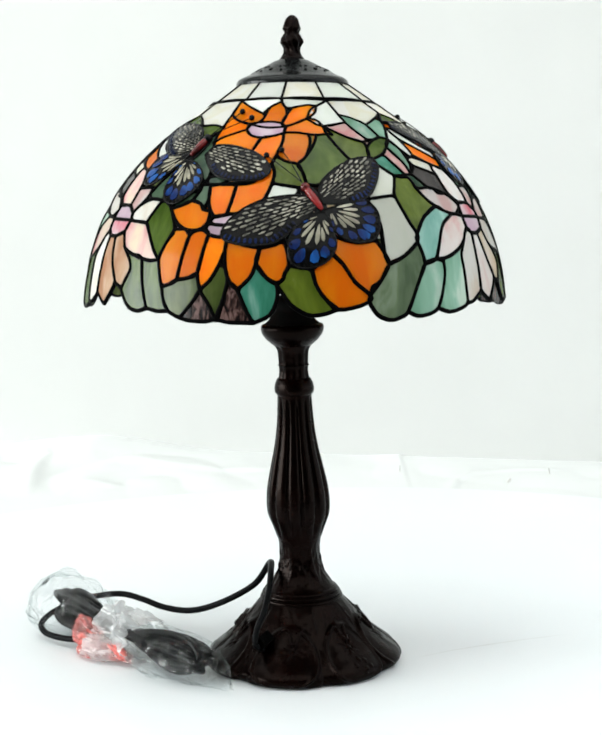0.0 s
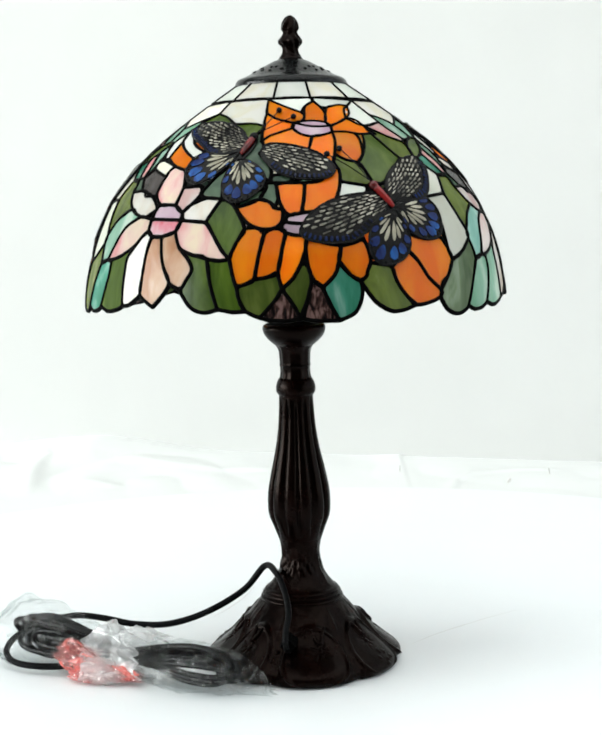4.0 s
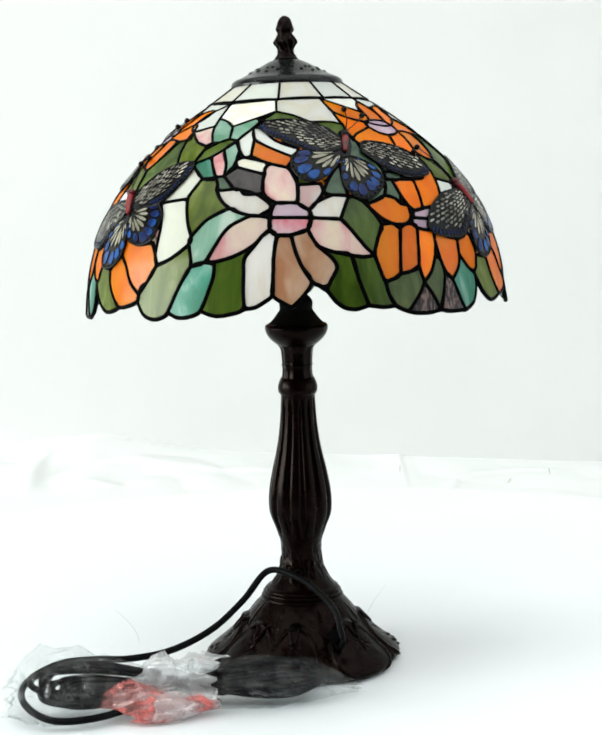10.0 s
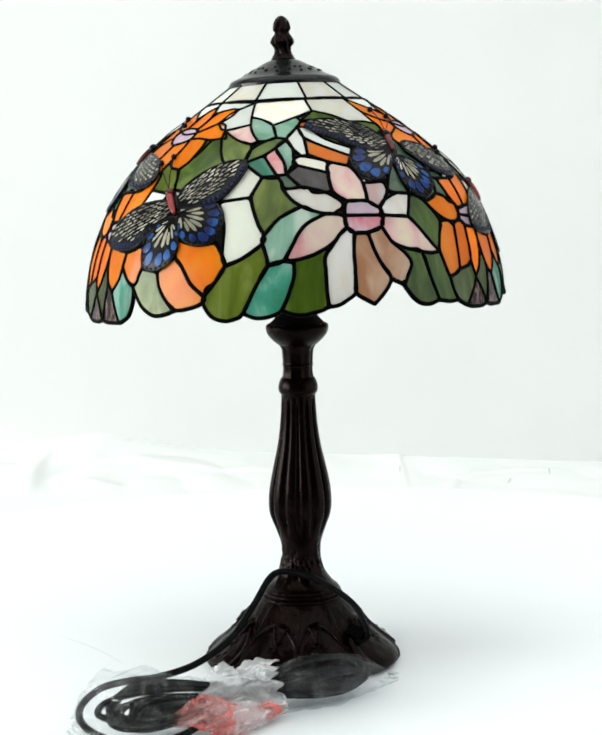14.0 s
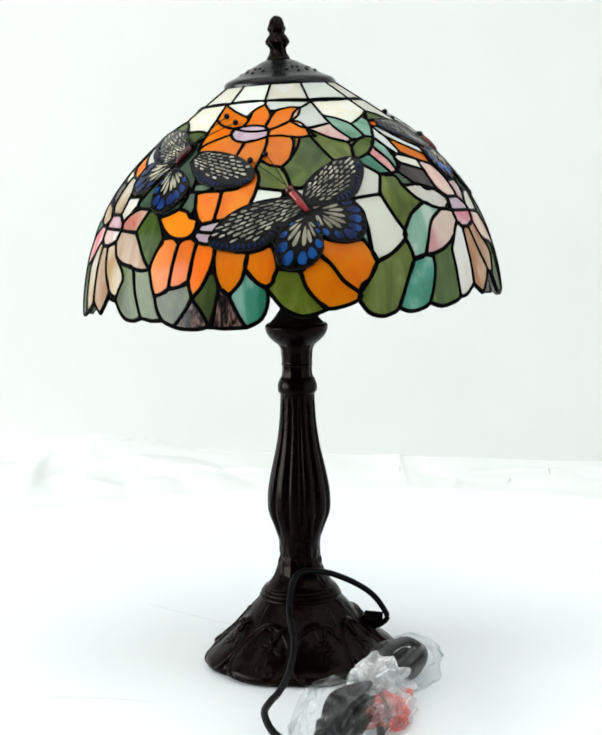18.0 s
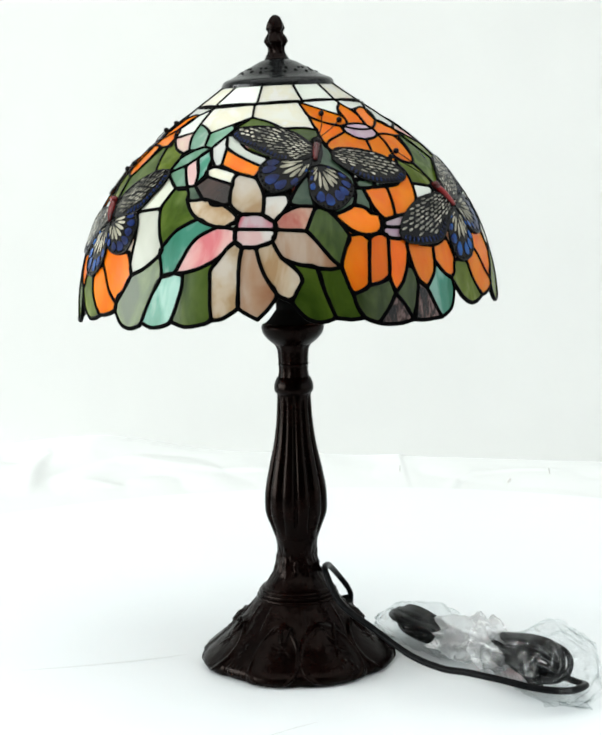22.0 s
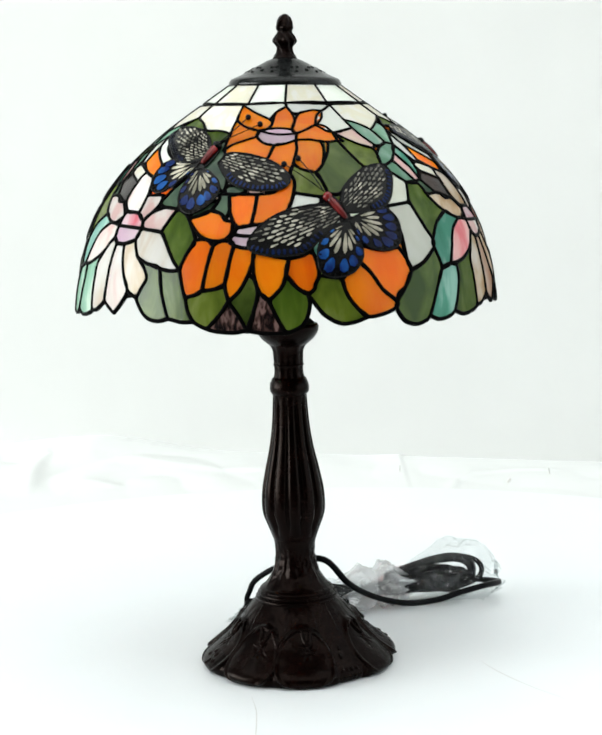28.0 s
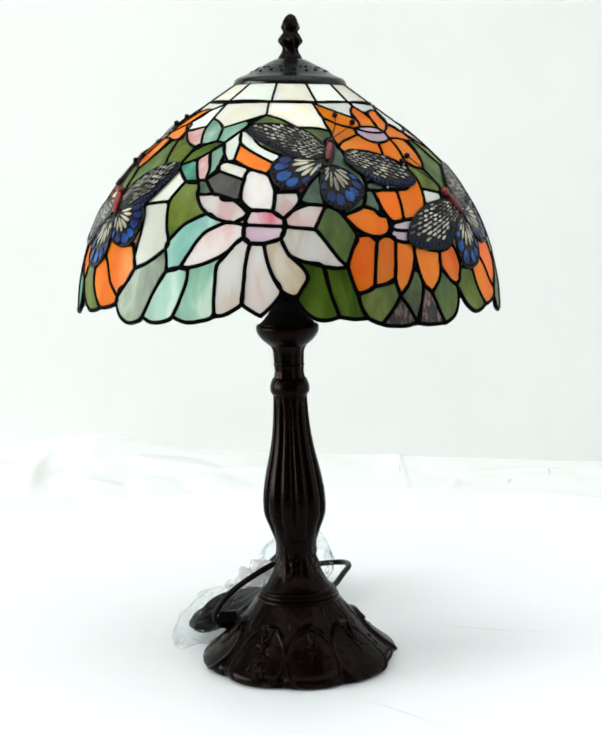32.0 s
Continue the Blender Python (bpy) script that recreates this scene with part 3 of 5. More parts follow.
def opening(a, r, z, pts):
    """A small flat black plate on the cap's slope, for the dark inside an opening; pts in millimetres round and down
    it.
    """
    slope = math.atan2(0.0045, 0.0088)
    rad, side = Vector((math.cos(a), math.sin(a), 0)), Vector((-math.sin(a), math.cos(a), 0))
    down = rad * math.cos(slope) - Vector((0, 0, math.sin(slope)))
    out = rad * math.sin(slope) + Vector((0, 0, math.cos(slope)))
    c = rad * r + Vector((0, 0, z)) + out * 0.00035
    verts = [c + side * x * 0.001 + down * y * 0.001 for x, y in pts] + [c + side * x * 0.001 + down * y * 0.001 - out * 0.001 for x, y in pts]
    n = len(pts)
    hole_plates.append((verts, [tuple(range(n - 1, -1, -1))] + [(i, (i + 1) % n, n + (i + 1) % n, n + i) for i in range(n)]))


DOT = [(1.1 * math.cos(k * math.pi / 4), 1.1 * math.sin(k * math.pi / 4)) for k in range(8)]
DART = [(0.0, -1.9), (1.5, 0.9), (0.6, 0.7), (0.0, 1.7), (-0.6, 0.7), (-1.5, 0.9)]
for k in range(10):
    opening(radians(36 * k), 0.0258, 0.1027, DART)
    for da, r, z in ((13, 0.0222, 0.1046), (-13, 0.0222, 0.1046), (18, 0.0275, 0.1018)):
        opening(radians(36 * k + da), r, z, DOT)
part("vent_grille", mesh_of("vent_grille", *joined(hole_plates), HOLE, True), lamp, "flat black plates on the cap in place of its pierced openings", SH)


def acorn(r, z, a):
    if 0.1135 < z < 0.1300:
        return r * (1 + 0.11 * math.cos(8 * a + 500 * (z - 0.12)))
    return r * (1 + 0.09 * math.cos(6 * a - 420 * (z - 0.13))) if z >= 0.130 else r


FINIAL = [(0.0078, 0.1085), (0.0086, 0.1112), (0.0080, 0.1125), (0.0060, 0.1148), (0.0054, 0.1180), (0.0060, 0.1200), (0.0076, 0.1222), (0.0078, 0.1240),
          (0.0062, 0.1272), (0.0049, 0.1295), (0.0062, 0.1322), (0.0059, 0.1340), (0.0051, 0.1370), (0.0036, 0.1398), (0.0016, 0.1415), (0.0003, 0.1418)]
part("finial", mesh_of("finial", *lathe(fine(FINIAL, 4), 48, acorn), BRONZE, True), lamp, "black acorn finial on the cap", SH)

# outline of the shade: radius and height along its slope, in metres from the cap's edge
SLOPE = [(0.0379, 0.4170), (0.0543, 0.4057), (0.0707, 0.3943), (0.0868, 0.3823), (0.1019, 0.3692), (0.1156, 0.3547), (0.1274, 0.3386), (0.1367, 0.3210), (0.1435, 0.3021), (0.1479, 0.2825), (0.1502, 0.2627), (0.1517, 0.2430)]


# how the hand-made sheet strays from an even dome, fitted to the camera's view wave by wave round it: sideways in
# degrees, down its slope in millimetres
SWAY = (-1.17, 0.49, 0.33, 0.04, -0.03, 0.23, 0.01, 0.07, 0.03), (-0.47, -0.59, -0.46, 0.04, -0.02, 0.02, -0.03, 0.03, -0.04)
DROOP = (0.10, -0.06, 0.93, -0.05, -0.06, 0.32, -0.12, 0.05, -0.15), (-0.46, 0.34, 0.19, -0.47, 0.29, 0.01, -0.13, 0.33, -0.05)


def on_shade(az, v, proud=0.0):
    """A point of the shade: degrees round it and millimetres down its slope, with the fitted deviation from an even
    dome.
    """
    a, w = radians(az), (v - 110) / 100
    waves = [f(h * a) for h in range(1, 5) for f in (math.cos, math.sin)]
    az += sum((p + q * w) * c for p, q, c in zip(*SWAY, [1] + waves))
    v += sum((p + q * w) * c for p, q, c in zip(*DROOP, [1] + waves))
    proud -= 0.00094 + 0.00064 * w
    s = max(0.0, min(v / 20.0, 10.9))
    i = int(s)
    t = s - i
    p = [SLOPE[max(0, min(11, i + k))] for k in (-1, 0, 1, 2)]
    r, z = (0.5 * (2 * p[1][j] + (p[2][j] - p[0][j]) * t + (2 * p[0][j] - 5 * p[1][j] + 4 * p[2][j] - p[3][j]) * t * t
                   + (3 * p[1][j] - p[0][j] - 3 * p[2][j] + p[3][j]) * t ** 3) for j in (0, 1))
    dr, dz = p[2][0] - p[1][0], p[2][1] - p[1][1]
    n = math.hypot(dr, dz)
    r, z = r - dz / n * proud, z + dr / n * proud
    a = radians(az - 95)
    return Vector((r * math.cos(a), r * math.sin(a), z - 0.3245))


def flatten(pts):
    return [(radians(a) * (0.04 + 0.00076 * min(v, 100) + 0.0003 * max(0, v - 100)) * 1000, v) for a, v in pts]


def rounded(pts):
    """The outline of a piece of glass with its gentle bends rounded; sharp corners stay."""
    out, n = [], len(pts)
    middle = sum(a for a, v in pts) / n
    flat = [Vector(p) for p in flatten([(a - middle, v) for a, v in pts])]
    sharp = []
    for i in range(n):
        d0, d1 = flat[i] - flat[i - 1], flat[(i + 1) % n] - flat[i]
        sharp.append(d0.length < 1e-6 or d1.length < 1e-6 or abs(d0.angle_signed(d1)) > 1.05)
    P = [Vector(p) for p in pts]
    for i in range(n):
        a, b = P[i], P[(i + 1) % n]
        ta = (b - a) if sharp[i] else (b - P[i - 1]) * 0.5
        tb = (b - a) if sharp[(i + 1) % n] else (P[(i + 2) % n] - a) * 0.5
        for s in range(3):
            t = s / 3
            out.append(a * (2 * t ** 3 - 3 * t * t + 1) + ta * (t ** 3 - 2 * t * t + t) + b * (3 * t * t - 2 * t ** 3) + tb * (t ** 3 - t * t))
    return [tuple(p) for p in out]


outlines = []
panes = []


def girth(v):
    return (0.04 + 0.00076 * min(v, 100) + 0.0003 * max(0, v - 100)) * 1000


fillets = []


def pane(colour, *pts):
    """One piece of glass: its lead line follows the cut, solder fills its rounded corners."""
    line = rounded(pts)
    outlines.append(line)
    scale = [radians(1) * girth(v) for a, v in line]
    flat = [Vector((a * k, v)) for (a, v), k in zip(line, scale)]
    dense = []
    for p, q in zip(flat, flat[1:] + flat[:1]):
        n = max(1, round((q - p).length / 1.3))
        dense += [p.lerp(q, k / n) for k in range(n)]
    soft = list(dense)
    for _ in range(3 if min(v for a, v in pts) < 20 else 9 if min(v for a, v in pts) < 70 else 18):
        soft = [soft[i] * 0.4 + (soft[i - 1] + soft[(i + 1) % len(soft)]) * 0.3 for i in range(len(soft))]
    soft = [q if inside(q, flat) else p for p, q in zip(dense, soft)]
    back = [[(math.degrees(p.x / girth(p.y)), p.y) for p in row] for row in (dense, soft)]
    fillets.append(back)
    panes.append((colour, back[1][::2] if len(soft) > 24 else back[1]))


def plate(name, line, low, high, mat, step=7.0, even=0.0, turn=0.0):
    """A piece with thickness over an outline on the shade. even: how flat its front mirrors."""
    flat = [Vector(p) for p in flatten(line)]
    x0, x1, y0, y1 = min(p.x for p in flat), max(p.x for p in flat), min(p.y for p in flat), max(p.y for p in flat)
    grid = [Vector((x, y)) for x in np.arange(x0 + step / 2, x1, step) for y in np.arange(y0 + step / 2, y1, step)]
    grid = [p for p in grid if inside(p, flat) and min((p - q).length for q in flat) > 1.6]
    pts, _, tris, *_ = delaunay_2d_cdt(flat + grid, [], [list(range(len(flat)))], 1, 0.001)
    n = len(pts)
    where = [(math.degrees(p.x / girth(p.y)) + turn, p.y) for p in pts]
    verts = [on_shade(a, v, high) for a, v in where] + [on_shade(a, v, low) for a, v in where]
    faces, sides = [], {}
    for t in tris:
        t = tuple(t)
        turn = (pts[t[1]] - pts[t[0]]).cross(pts[t[2]] - pts[t[0]])
        t = t if turn < 0 else tuple(reversed(t))
        faces += [t, tuple(i + n for i in reversed(t))]
        for i, j in zip(t, t[1:] + t[:1]):
            sides[(i, j)] = True
    for i, j in list(sides):
        if (j, i) not in sides:
            faces.append((j, i, i + n, j + n))
    me = mesh_of(name, verts, faces, mat, True)
    out = [(on_shade(a, v, 0.01) - on_shade(a, v)).normalized() for a, v in where]
    mean = sum(out, Vector()).normalized()
    out = [(d * (1 - even) + mean * even).normalized() for d in out]
    me.normals_split_custom_set_from_vertices([tuple(d) for d in out] + [tuple(-d) for d in out])
    return me


def inside(p, poly):
    hit, j = False, len(poly) - 1
    for i in range(len(poly)):
        (xi, yi), (xj, yj) = poly[i], poly[j]
        if (yi > p[1]) != (yj > p[1]) and p[0] < (xj - xi) * (p[1] - yi) / (yj - yi) + xi:
            hit = not hit
        j = i
    return hit


def pattern():
    """One third of the shade: two butterflies, two orange flowers and one lily among leaves."""
    top = (-39.0, -8.0, 22.0, 51.0, 81.0)
    low = (-41.0, -7.0, 24.0, 49.5, 79.0)
    for k in range(4):
        pane("cream" if k % 2 else "white", (top[k], 0), (top[k + 1], 0), (low[k + 1], 22.5), ((low[k] + low[k + 1]) / 2, 21.5), (low[k], 22.5))
    pane("cream", (-40.3, 25.4), (-8.3, 23.6), (-7, 38.4), (-16.3, 45.4), (-26.7, 53.8), (-31.9, 47), (-38.3, 43))
    pane("cream", (-8.3, 23.6), (20.9, 23.6), (22.1, 32.8), (23.3, 40.8), (23.5, 50), (24.3, 56), (18.3, 53), (9, 52.4), (2.3, 44.4), (-7, 38.4))
    pane("white", (-40.3, 25.4), (-38.3, 43), (-37.2, 52), (-48.8, 56.8), (-55.8, 48.4), (-52.8, 37.6), (-48.6, 32.6))
    pane("white", (20.9, 23.6), (49.6, 22.6), (50.4, 26.8), (44.3, 33.6), (41.5, 41.2), (32.7, 33.6))
    pane("white", (-70.4, 22.6), (-40.3, 25.4), (-48.6, 32.6), (-53.3, 31.6), (-58.5, 33), (-62.6, 35), (-66.9, 33.6), (-69.6, 26.8))
    pane("orange", (20.9, 23.6), (32.7, 33.6), (41.5, 41.2), (43, 46.6), (41.1, 51.8), (37.1, 53.4), (29.4, 48.4), (23.3, 40.8), (22.1, 32.8))
    pane("orange", (23.3, 40.8), (29.4, 48.4), (37.1, 53.4), (37.2, 59.6), (32.7, 63), (27.7, 67.4), (24.9, 73), (24.2, 60.6), (24.3, 56), (23.5, 50))
    pane("orange", (43, 46.6), (44.3, 33.6), (50.4, 26.8), (53.1, 33.6), (54.4, 43.4), (52.5, 53.2), (47.2, 51.2), (41.1, 51.8))
    pane("orange", (-65.6, 43.4), (-62.6, 35), (-58.5, 33), (-53.3, 31.6), (-48.6, 32.6), (-51.2, 41.6), (-55.8, 48.4), (-61.7, 54), (-65.4, 57.2), (-67.5, 53.2))
    pane("orange", (-55.8, 48.4), (-51.3, 49.8), (-48.8, 56.8), (-45.9, 65.8), (-48.3, 65.2), (-52.8, 66.2), (-56.1, 65.4), (-60.9, 63.6), (-66, 63.8), (-65.4, 57.2), (-61.7, 54))
    pane("lavender", (37.1, 53.4), (41.1, 51.8), (47.2, 51.2), (52.5, 53.2), (54.6, 57.2), (46.1, 57.8))
    pane("lavender", (37.1, 53.4), (46.1, 57.8), (54.6, 57.2), (54, 63.8), (49.9, 67), (45.1, 68.6), (40.5, 66), (37.2, 59.6))
    pane("orange", (24.9, 73), (27.7, 67.4), (32.7, 63), (37.2, 59.6), (40.5, 66), (45.1, 68.6), (43.6, 77.8), (41.7, 88.2), (34.4, 83), (27.9, 78.6))
    pane("orange", (45.1, 68.6), (49.9, 67), (54, 63.8), (53.9, 72.4), (52.3, 85.4), (51, 93.4), (49.8, 97.6), (48.5, 102.8), (45, 95), (41.7, 88.2), (43.6, 77.8))
    pane("orange", (54, 63.8), (59.1, 63.6), (63.9, 65.4), (67.2, 66.2), (65.5, 76), (62.5, 86.8), (59.6, 93.8), (55.8, 91.6), (53.6, 88.6), (52.3, 85.4), (53.9, 72.4))
    pane("green", (-56.1, 65.4), (-52.8, 66.2), (-48.3, 65.2), (-46, 76.4), (-44, 84.8), (-42.6, 89.8), (-48.6, 99.4), (-53.8, 110.6), (-57.7, 110.6), (-58.9, 100.8), (-60.4, 93.8), (-57.5, 86.8), (-55.5, 71.6))
    pane("olive", (52.3, 85.4), (53.6, 88.6), (55.8, 91.6), (59.6, 93.8), (61.1, 100.8), (62.3, 110.6), (59.7, 113), (51.9, 109.6), (52.3, 100.8), (51, 93.4))
    pane("white", (51.9, 109.6), (59.7, 113), (60.1, 116), (58.8, 119.2), (53.9, 120.8), (49.9, 122.6), (51, 116.8))
    pane("orange", (41, 110.4), (45.8, 109.2), (48.5, 102.8), (49.8, 97.6), (51, 93.4), (52.3, 100.8), (51.9, 109.6), (51, 116.8), (49.9, 122.6), (47, 127.8), (43.8, 131.6), (39.9, 132.8), (40.7, 120.4))
    pane("orange", (32.3, 110), (36.7, 110.4), (41, 110.4), (40.7, 120.4), (39.9, 132.8), (36.7, 134.1), (34.8, 130), (33.3, 121.6))
    pane("darkgreen", (32.3, 110), (33.3, 121.6), (32.3, 128.9), (31, 124.8), (27.7, 122.4), (29.4, 114.6), (29.2, 110.4))
    pane("orange", (21.2, 128.2), (24.4, 126), (27.7, 122.4), (31, 124.8), (32.3, 128.9), (34.8, 130), (34.6, 138.3), (32.3, 143.2), (28, 142.6), (24.5, 137.3))
    pane("lavender", (34.6, 138.3), (36.7, 134.1), (39.9, 132.8), (43.8, 131.6), (42.8, 140.3), (38.4, 140))
    pane("lavender", (34.6, 138.3), (38.4, 140), (42.8, 140.3), (41.3, 148.1), (38.2, 147.8), (35.7, 146.1), (34.5, 143.7))
    pane("orange/deeporange/orange", (24.6, 142.8), (28, 142.6), (30.1, 146.6), (29.2, 156.8), (28.5, 168.1), (28, 175.9), (26, 178.6), (23.6, 180.2), (22.8, 175.7), (22.1, 169.6), (21.3, 162.8), (21.9, 157.1), (23.2, 150))
    pane("orange/orange/deeporange", (30.1, 146.6), (32.3, 143.2), (34.5, 143.7), (35.7, 146.1), (34.9, 156.4), (34, 171.1), (31.5, 174.4), (28, 175.9), (28.5, 168.1), (29.2, 156.8))
    pane("orange/orange/deeporange", (35.7, 146.1), (38.2, 147.8), (41.3, 148.1), (41, 155.3), (40, 164.8), (37.8, 175.5), (35.1, 182.3), (34.5, 176.8), (34, 171.1), (34.9, 156.4))
    pane("orange", (41.3, 148.1), (45.3, 152.6), (50.1, 154.9), (49.4, 165), (48.1, 173.8), (45.1, 181.6), (43.2, 177.3), (41.6, 168.4), (41, 155.3))
    pane("orange/deeporange/orange", (50.1, 154.9), (52.9, 153.7), (56.2, 150.2), (57.3, 158.2), (57.6, 166.2), (56.6, 171.3), (56.3, 174.5), (54.7, 177.9), (52.3, 174), (49.4, 165))
    pane("greygreen/olive/greygreen", (23.6, 180.2), (26, 178.6), (28, 175.9), (31.5, 174.4), (34, 171.1), (34.5, 176.8), (35.1, 182.3), (33, 190.9), (29.8, 200), (26.2, 195.9), (24.5, 188.8))
    pane("brown", (35.1, 182.3), (37.6, 190.7), (39.8, 200.4), (36.7, 202), (32.5, 201.6), (29.8, 200), (33, 190.9))
    pane("greygreen", (35.1, 182.3), (37.8, 175.5), (40, 164.8), (41.6, 168.4), (42.4, 177.4), (41.6, 187.2), (40.5, 200), (39.8, 200.4), (37.6, 190.7))
    pane("brown", (42.4, 177.4), (43.2, 177.3), (45.1, 181.6), (47.6, 194.9), (49.4, 202.2), (45.8, 202.2), (42.9, 202), (39.8, 200.4), (41.6, 187.2))
    pane("teal/green/teal", (49.4, 165), (52.3, 174), (54.7, 177.9), (55, 186.4), (53.3, 197.2), (49.4, 202.2), (47.6, 194.9), (45.1, 181.6), (48.1, 173.8))
    pane("olive", (-62.4, 166.2), (-59.3, 167.4), (-56.7, 169), (-55.7, 177.8), (-53.4, 186.8), (-50.4, 193.4), (-54.3, 196.6), (-57.7, 196.6), (-61.7, 190.3), (-65.3, 177.9), (-63.7, 174.5), (-63.4, 171.3))
    pane("orange", (-56.7, 169), (-54.5, 164), (-51.3, 158.8), (-49, 165.2), (-46.2, 176.1), (-42.3, 184.8), (-42.6, 188.4), (-45.1, 191.4), (-50.4, 193.4), (-53.4, 186.8), (-55.7, 177.8))
    pane("orange", (-51.6, 145.6), (-49.1, 149), (-44.5, 151.2), (-39.9, 149.8), (-37.9, 158.1), (-37, 165.7), (-39.5, 175.8), (-42.3, 184.8), (-46.2, 176.1), (-49, 165.2), (-51.3, 158.8))
    pane("milk", (-35.1, 90.4), (-28.5, 103.4), (-30.5, 113.3), (-31.3, 118.9), (-40.9, 121.8), (-37.6, 110))
    pane("milk", (-40.9, 121.8), (-31.3, 118.9), (-30.3, 128.5), (-28.8, 138.3), (-27.2, 146.2), (-27.6, 151.4), (-32.6, 160.9), (-37, 165.7), (-37.9, 158.1), (-37.9, 142.4), (-38.9, 130.8))
    pane("olive/olive/green", (-28.5, 103.4), (-24, 102.8), (-22.6, 108.4), (-22.4, 112.8), (-20, 121.6), (-17.2, 127.2), (-23.2, 134.5), (-27.2, 146.2), (-28.8, 138.3), (-30.3, 128.5), (-31.3, 118.9), (-30.5, 113.3))
    pane("olive/sage/green", (-27.6, 151.4), (-26.6, 159.3), (-26.3, 166), (-28.4, 175), (-30.1, 183.6), (-32.4, 195.6), (-34.3, 199), (-37.3, 200.4), (-40.6, 196.8), (-42.6, 188.4), (-42.3, 184.8), (-41.7, 179.5), (-39.5, 175.8), (-37, 165.7), (-32.6, 160.9))
    pane("seafoam/aqua/teal", (-17.2, 127.2), (-14.2, 130.6), (-11, 132.8), (-13.2, 135.2), (-16.2, 139.2), (-18.4, 145.3), (-20.4, 154.5), (-22.4, 163.2), (-26.3, 166), (-26.6, 159.3), (-27.6, 151.4), (-27.2, 146.2), (-23.2, 134.5))
    pane("teal/seafoam/teal", (-26.3, 166), (-22.4, 163.2), (-19.8, 164.5), (-20, 173.5), (-21.4, 184.8), (-23.1, 194.2), (-25.5, 197.6), (-29.3, 198.8), (-32.4, 195.6), (-30.1, 183.6), (-28.4, 175))
    pane("green/seafoam/green", (-19.8, 164.5), (-22.4, 163.2), (-18.8, 162.6), (-15, 159.8), (-11.5, 155.5), (-9, 151), (-10.3, 155.1), (-12.1, 161.6), (-12.1, 169.1), (-12.1, 176.6), (-12.1, 183.8), (-11.8, 193.2), (-13.9, 195.6), (-19.1, 197.6), (-23.1, 194.2), (-21.4, 184.8), (-20, 173.5))
    pane("lilywhite/lilyblush/lilycream", (-22.4, 112.8), (-20.3, 113.4), (-17, 112.6), (-14.9, 113.4), (-10.2, 117.2), (-7, 122.8), (-5.2, 127.7), (-7.3, 130.9), (-9, 133.1), (-11, 132.8), (-14.2, 130.6), (-17.2, 127.2), (-20, 121.6))
    pane("lilypink/lilyblush/lilypink", (-16.2, 139.2), (-13.2, 135.2), (-11, 132.8), (-9, 133.1), (-6, 134.7), (-5.8, 142.9), (-7.9, 147.4), (-9, 151), (-11.5, 155.5), (-15, 159.8), (-18.8, 162.6), (-22.4, 163.2), (-20.4, 154.5), (-18.4, 145.3))
    pane("lilywhite/lilywhite/lilycream", (-5.8, 142.9), (-4, 146.8), (-4.5, 155.8), (-4.7, 165), (-4.8, 175), (-5, 184.8), (-6.8, 188.8), (-9.1, 192.2), (-11.8, 193.2), (-12.1, 183.8), (-12.1, 176.6), (-12.1, 169.1), (-12.1, 161.6), (-10.3, 155.1), (-7.9, 147.4))
    pane("lilytan/lilyblush/lilytan", (-4, 146.8), (-0.2, 147), (0.6, 156.2), (2.1, 166.6), (4.6, 177), (2.6, 186), (-0.3, 193), (-2.7, 189.6), (-5, 184.8), (-4.8, 175), (-4.7, 165), (-4.5, 155.8))
    pane("lilytan/lilycream/lilycream", (-0.2, 147), (4.1, 143.8), (6, 153.2), (9.4, 161.6), (11.1, 168.6), (10.1, 174.1), (8.2, 182.4), (6.4, 180), (4.6, 177), (2.1, 166.6), (0.6, 156.2))
    pane("lilypink/lilywhite/lilytan", (5.3, 136), (8.8, 136.8), (13.1, 138), (15.1, 143.7), (17.4, 151.6), (19.3, 157.9), (21.3, 162.8), (18.5, 163.6), (15, 162.2), (11, 159.6), (8.3, 157.2), (6.5, 155), (6, 153.2), (4.1, 143.8))
    pane("lilywhite/lilyblush/lilyrose", (4.8, 130.9), (6.9, 125.2), (11.9, 120.4), (16.5, 121.5), (15, 128.2), (13.1, 138), (8.8, 136.8), (5.3, 136))
    pane("lilyblush/lilyblush/lilywhite", (1.8, 111.4), (8.7, 111.2), (9, 117.8), (6.9, 125.2), (4.8, 130.9), (1.7, 125.4), (1.8, 118.5))
    pane("lilypink/lilyblush/lilycream", (-7.2, 92.6), (-1.5, 96.8), (0.5, 103.2), (1.8, 111.4), (1.8, 118.5), (1.7, 125.4), (-0.8, 124.6), (-4.3, 124.5), (-8.1, 116.4), (-8.5, 106.8), (-8.2, 102), (-8.3, 97))
    pane("lavender/lilyred/lilyred", (-6, 134.7), (-5.2, 127.7), (-4.3, 124.5), (-0.8, 124.6), (1.7, 125.4), (4.8, 130.9), (5.3, 136), (-0.3, 135.1))
    pane("lilyred/lavender/lilyblush", (-6, 134.7), (-0.3, 135.1), (5.3, 136), (4.1, 143.8), (-0.2, 147), (-4, 146.8), (-5.8, 142.9))
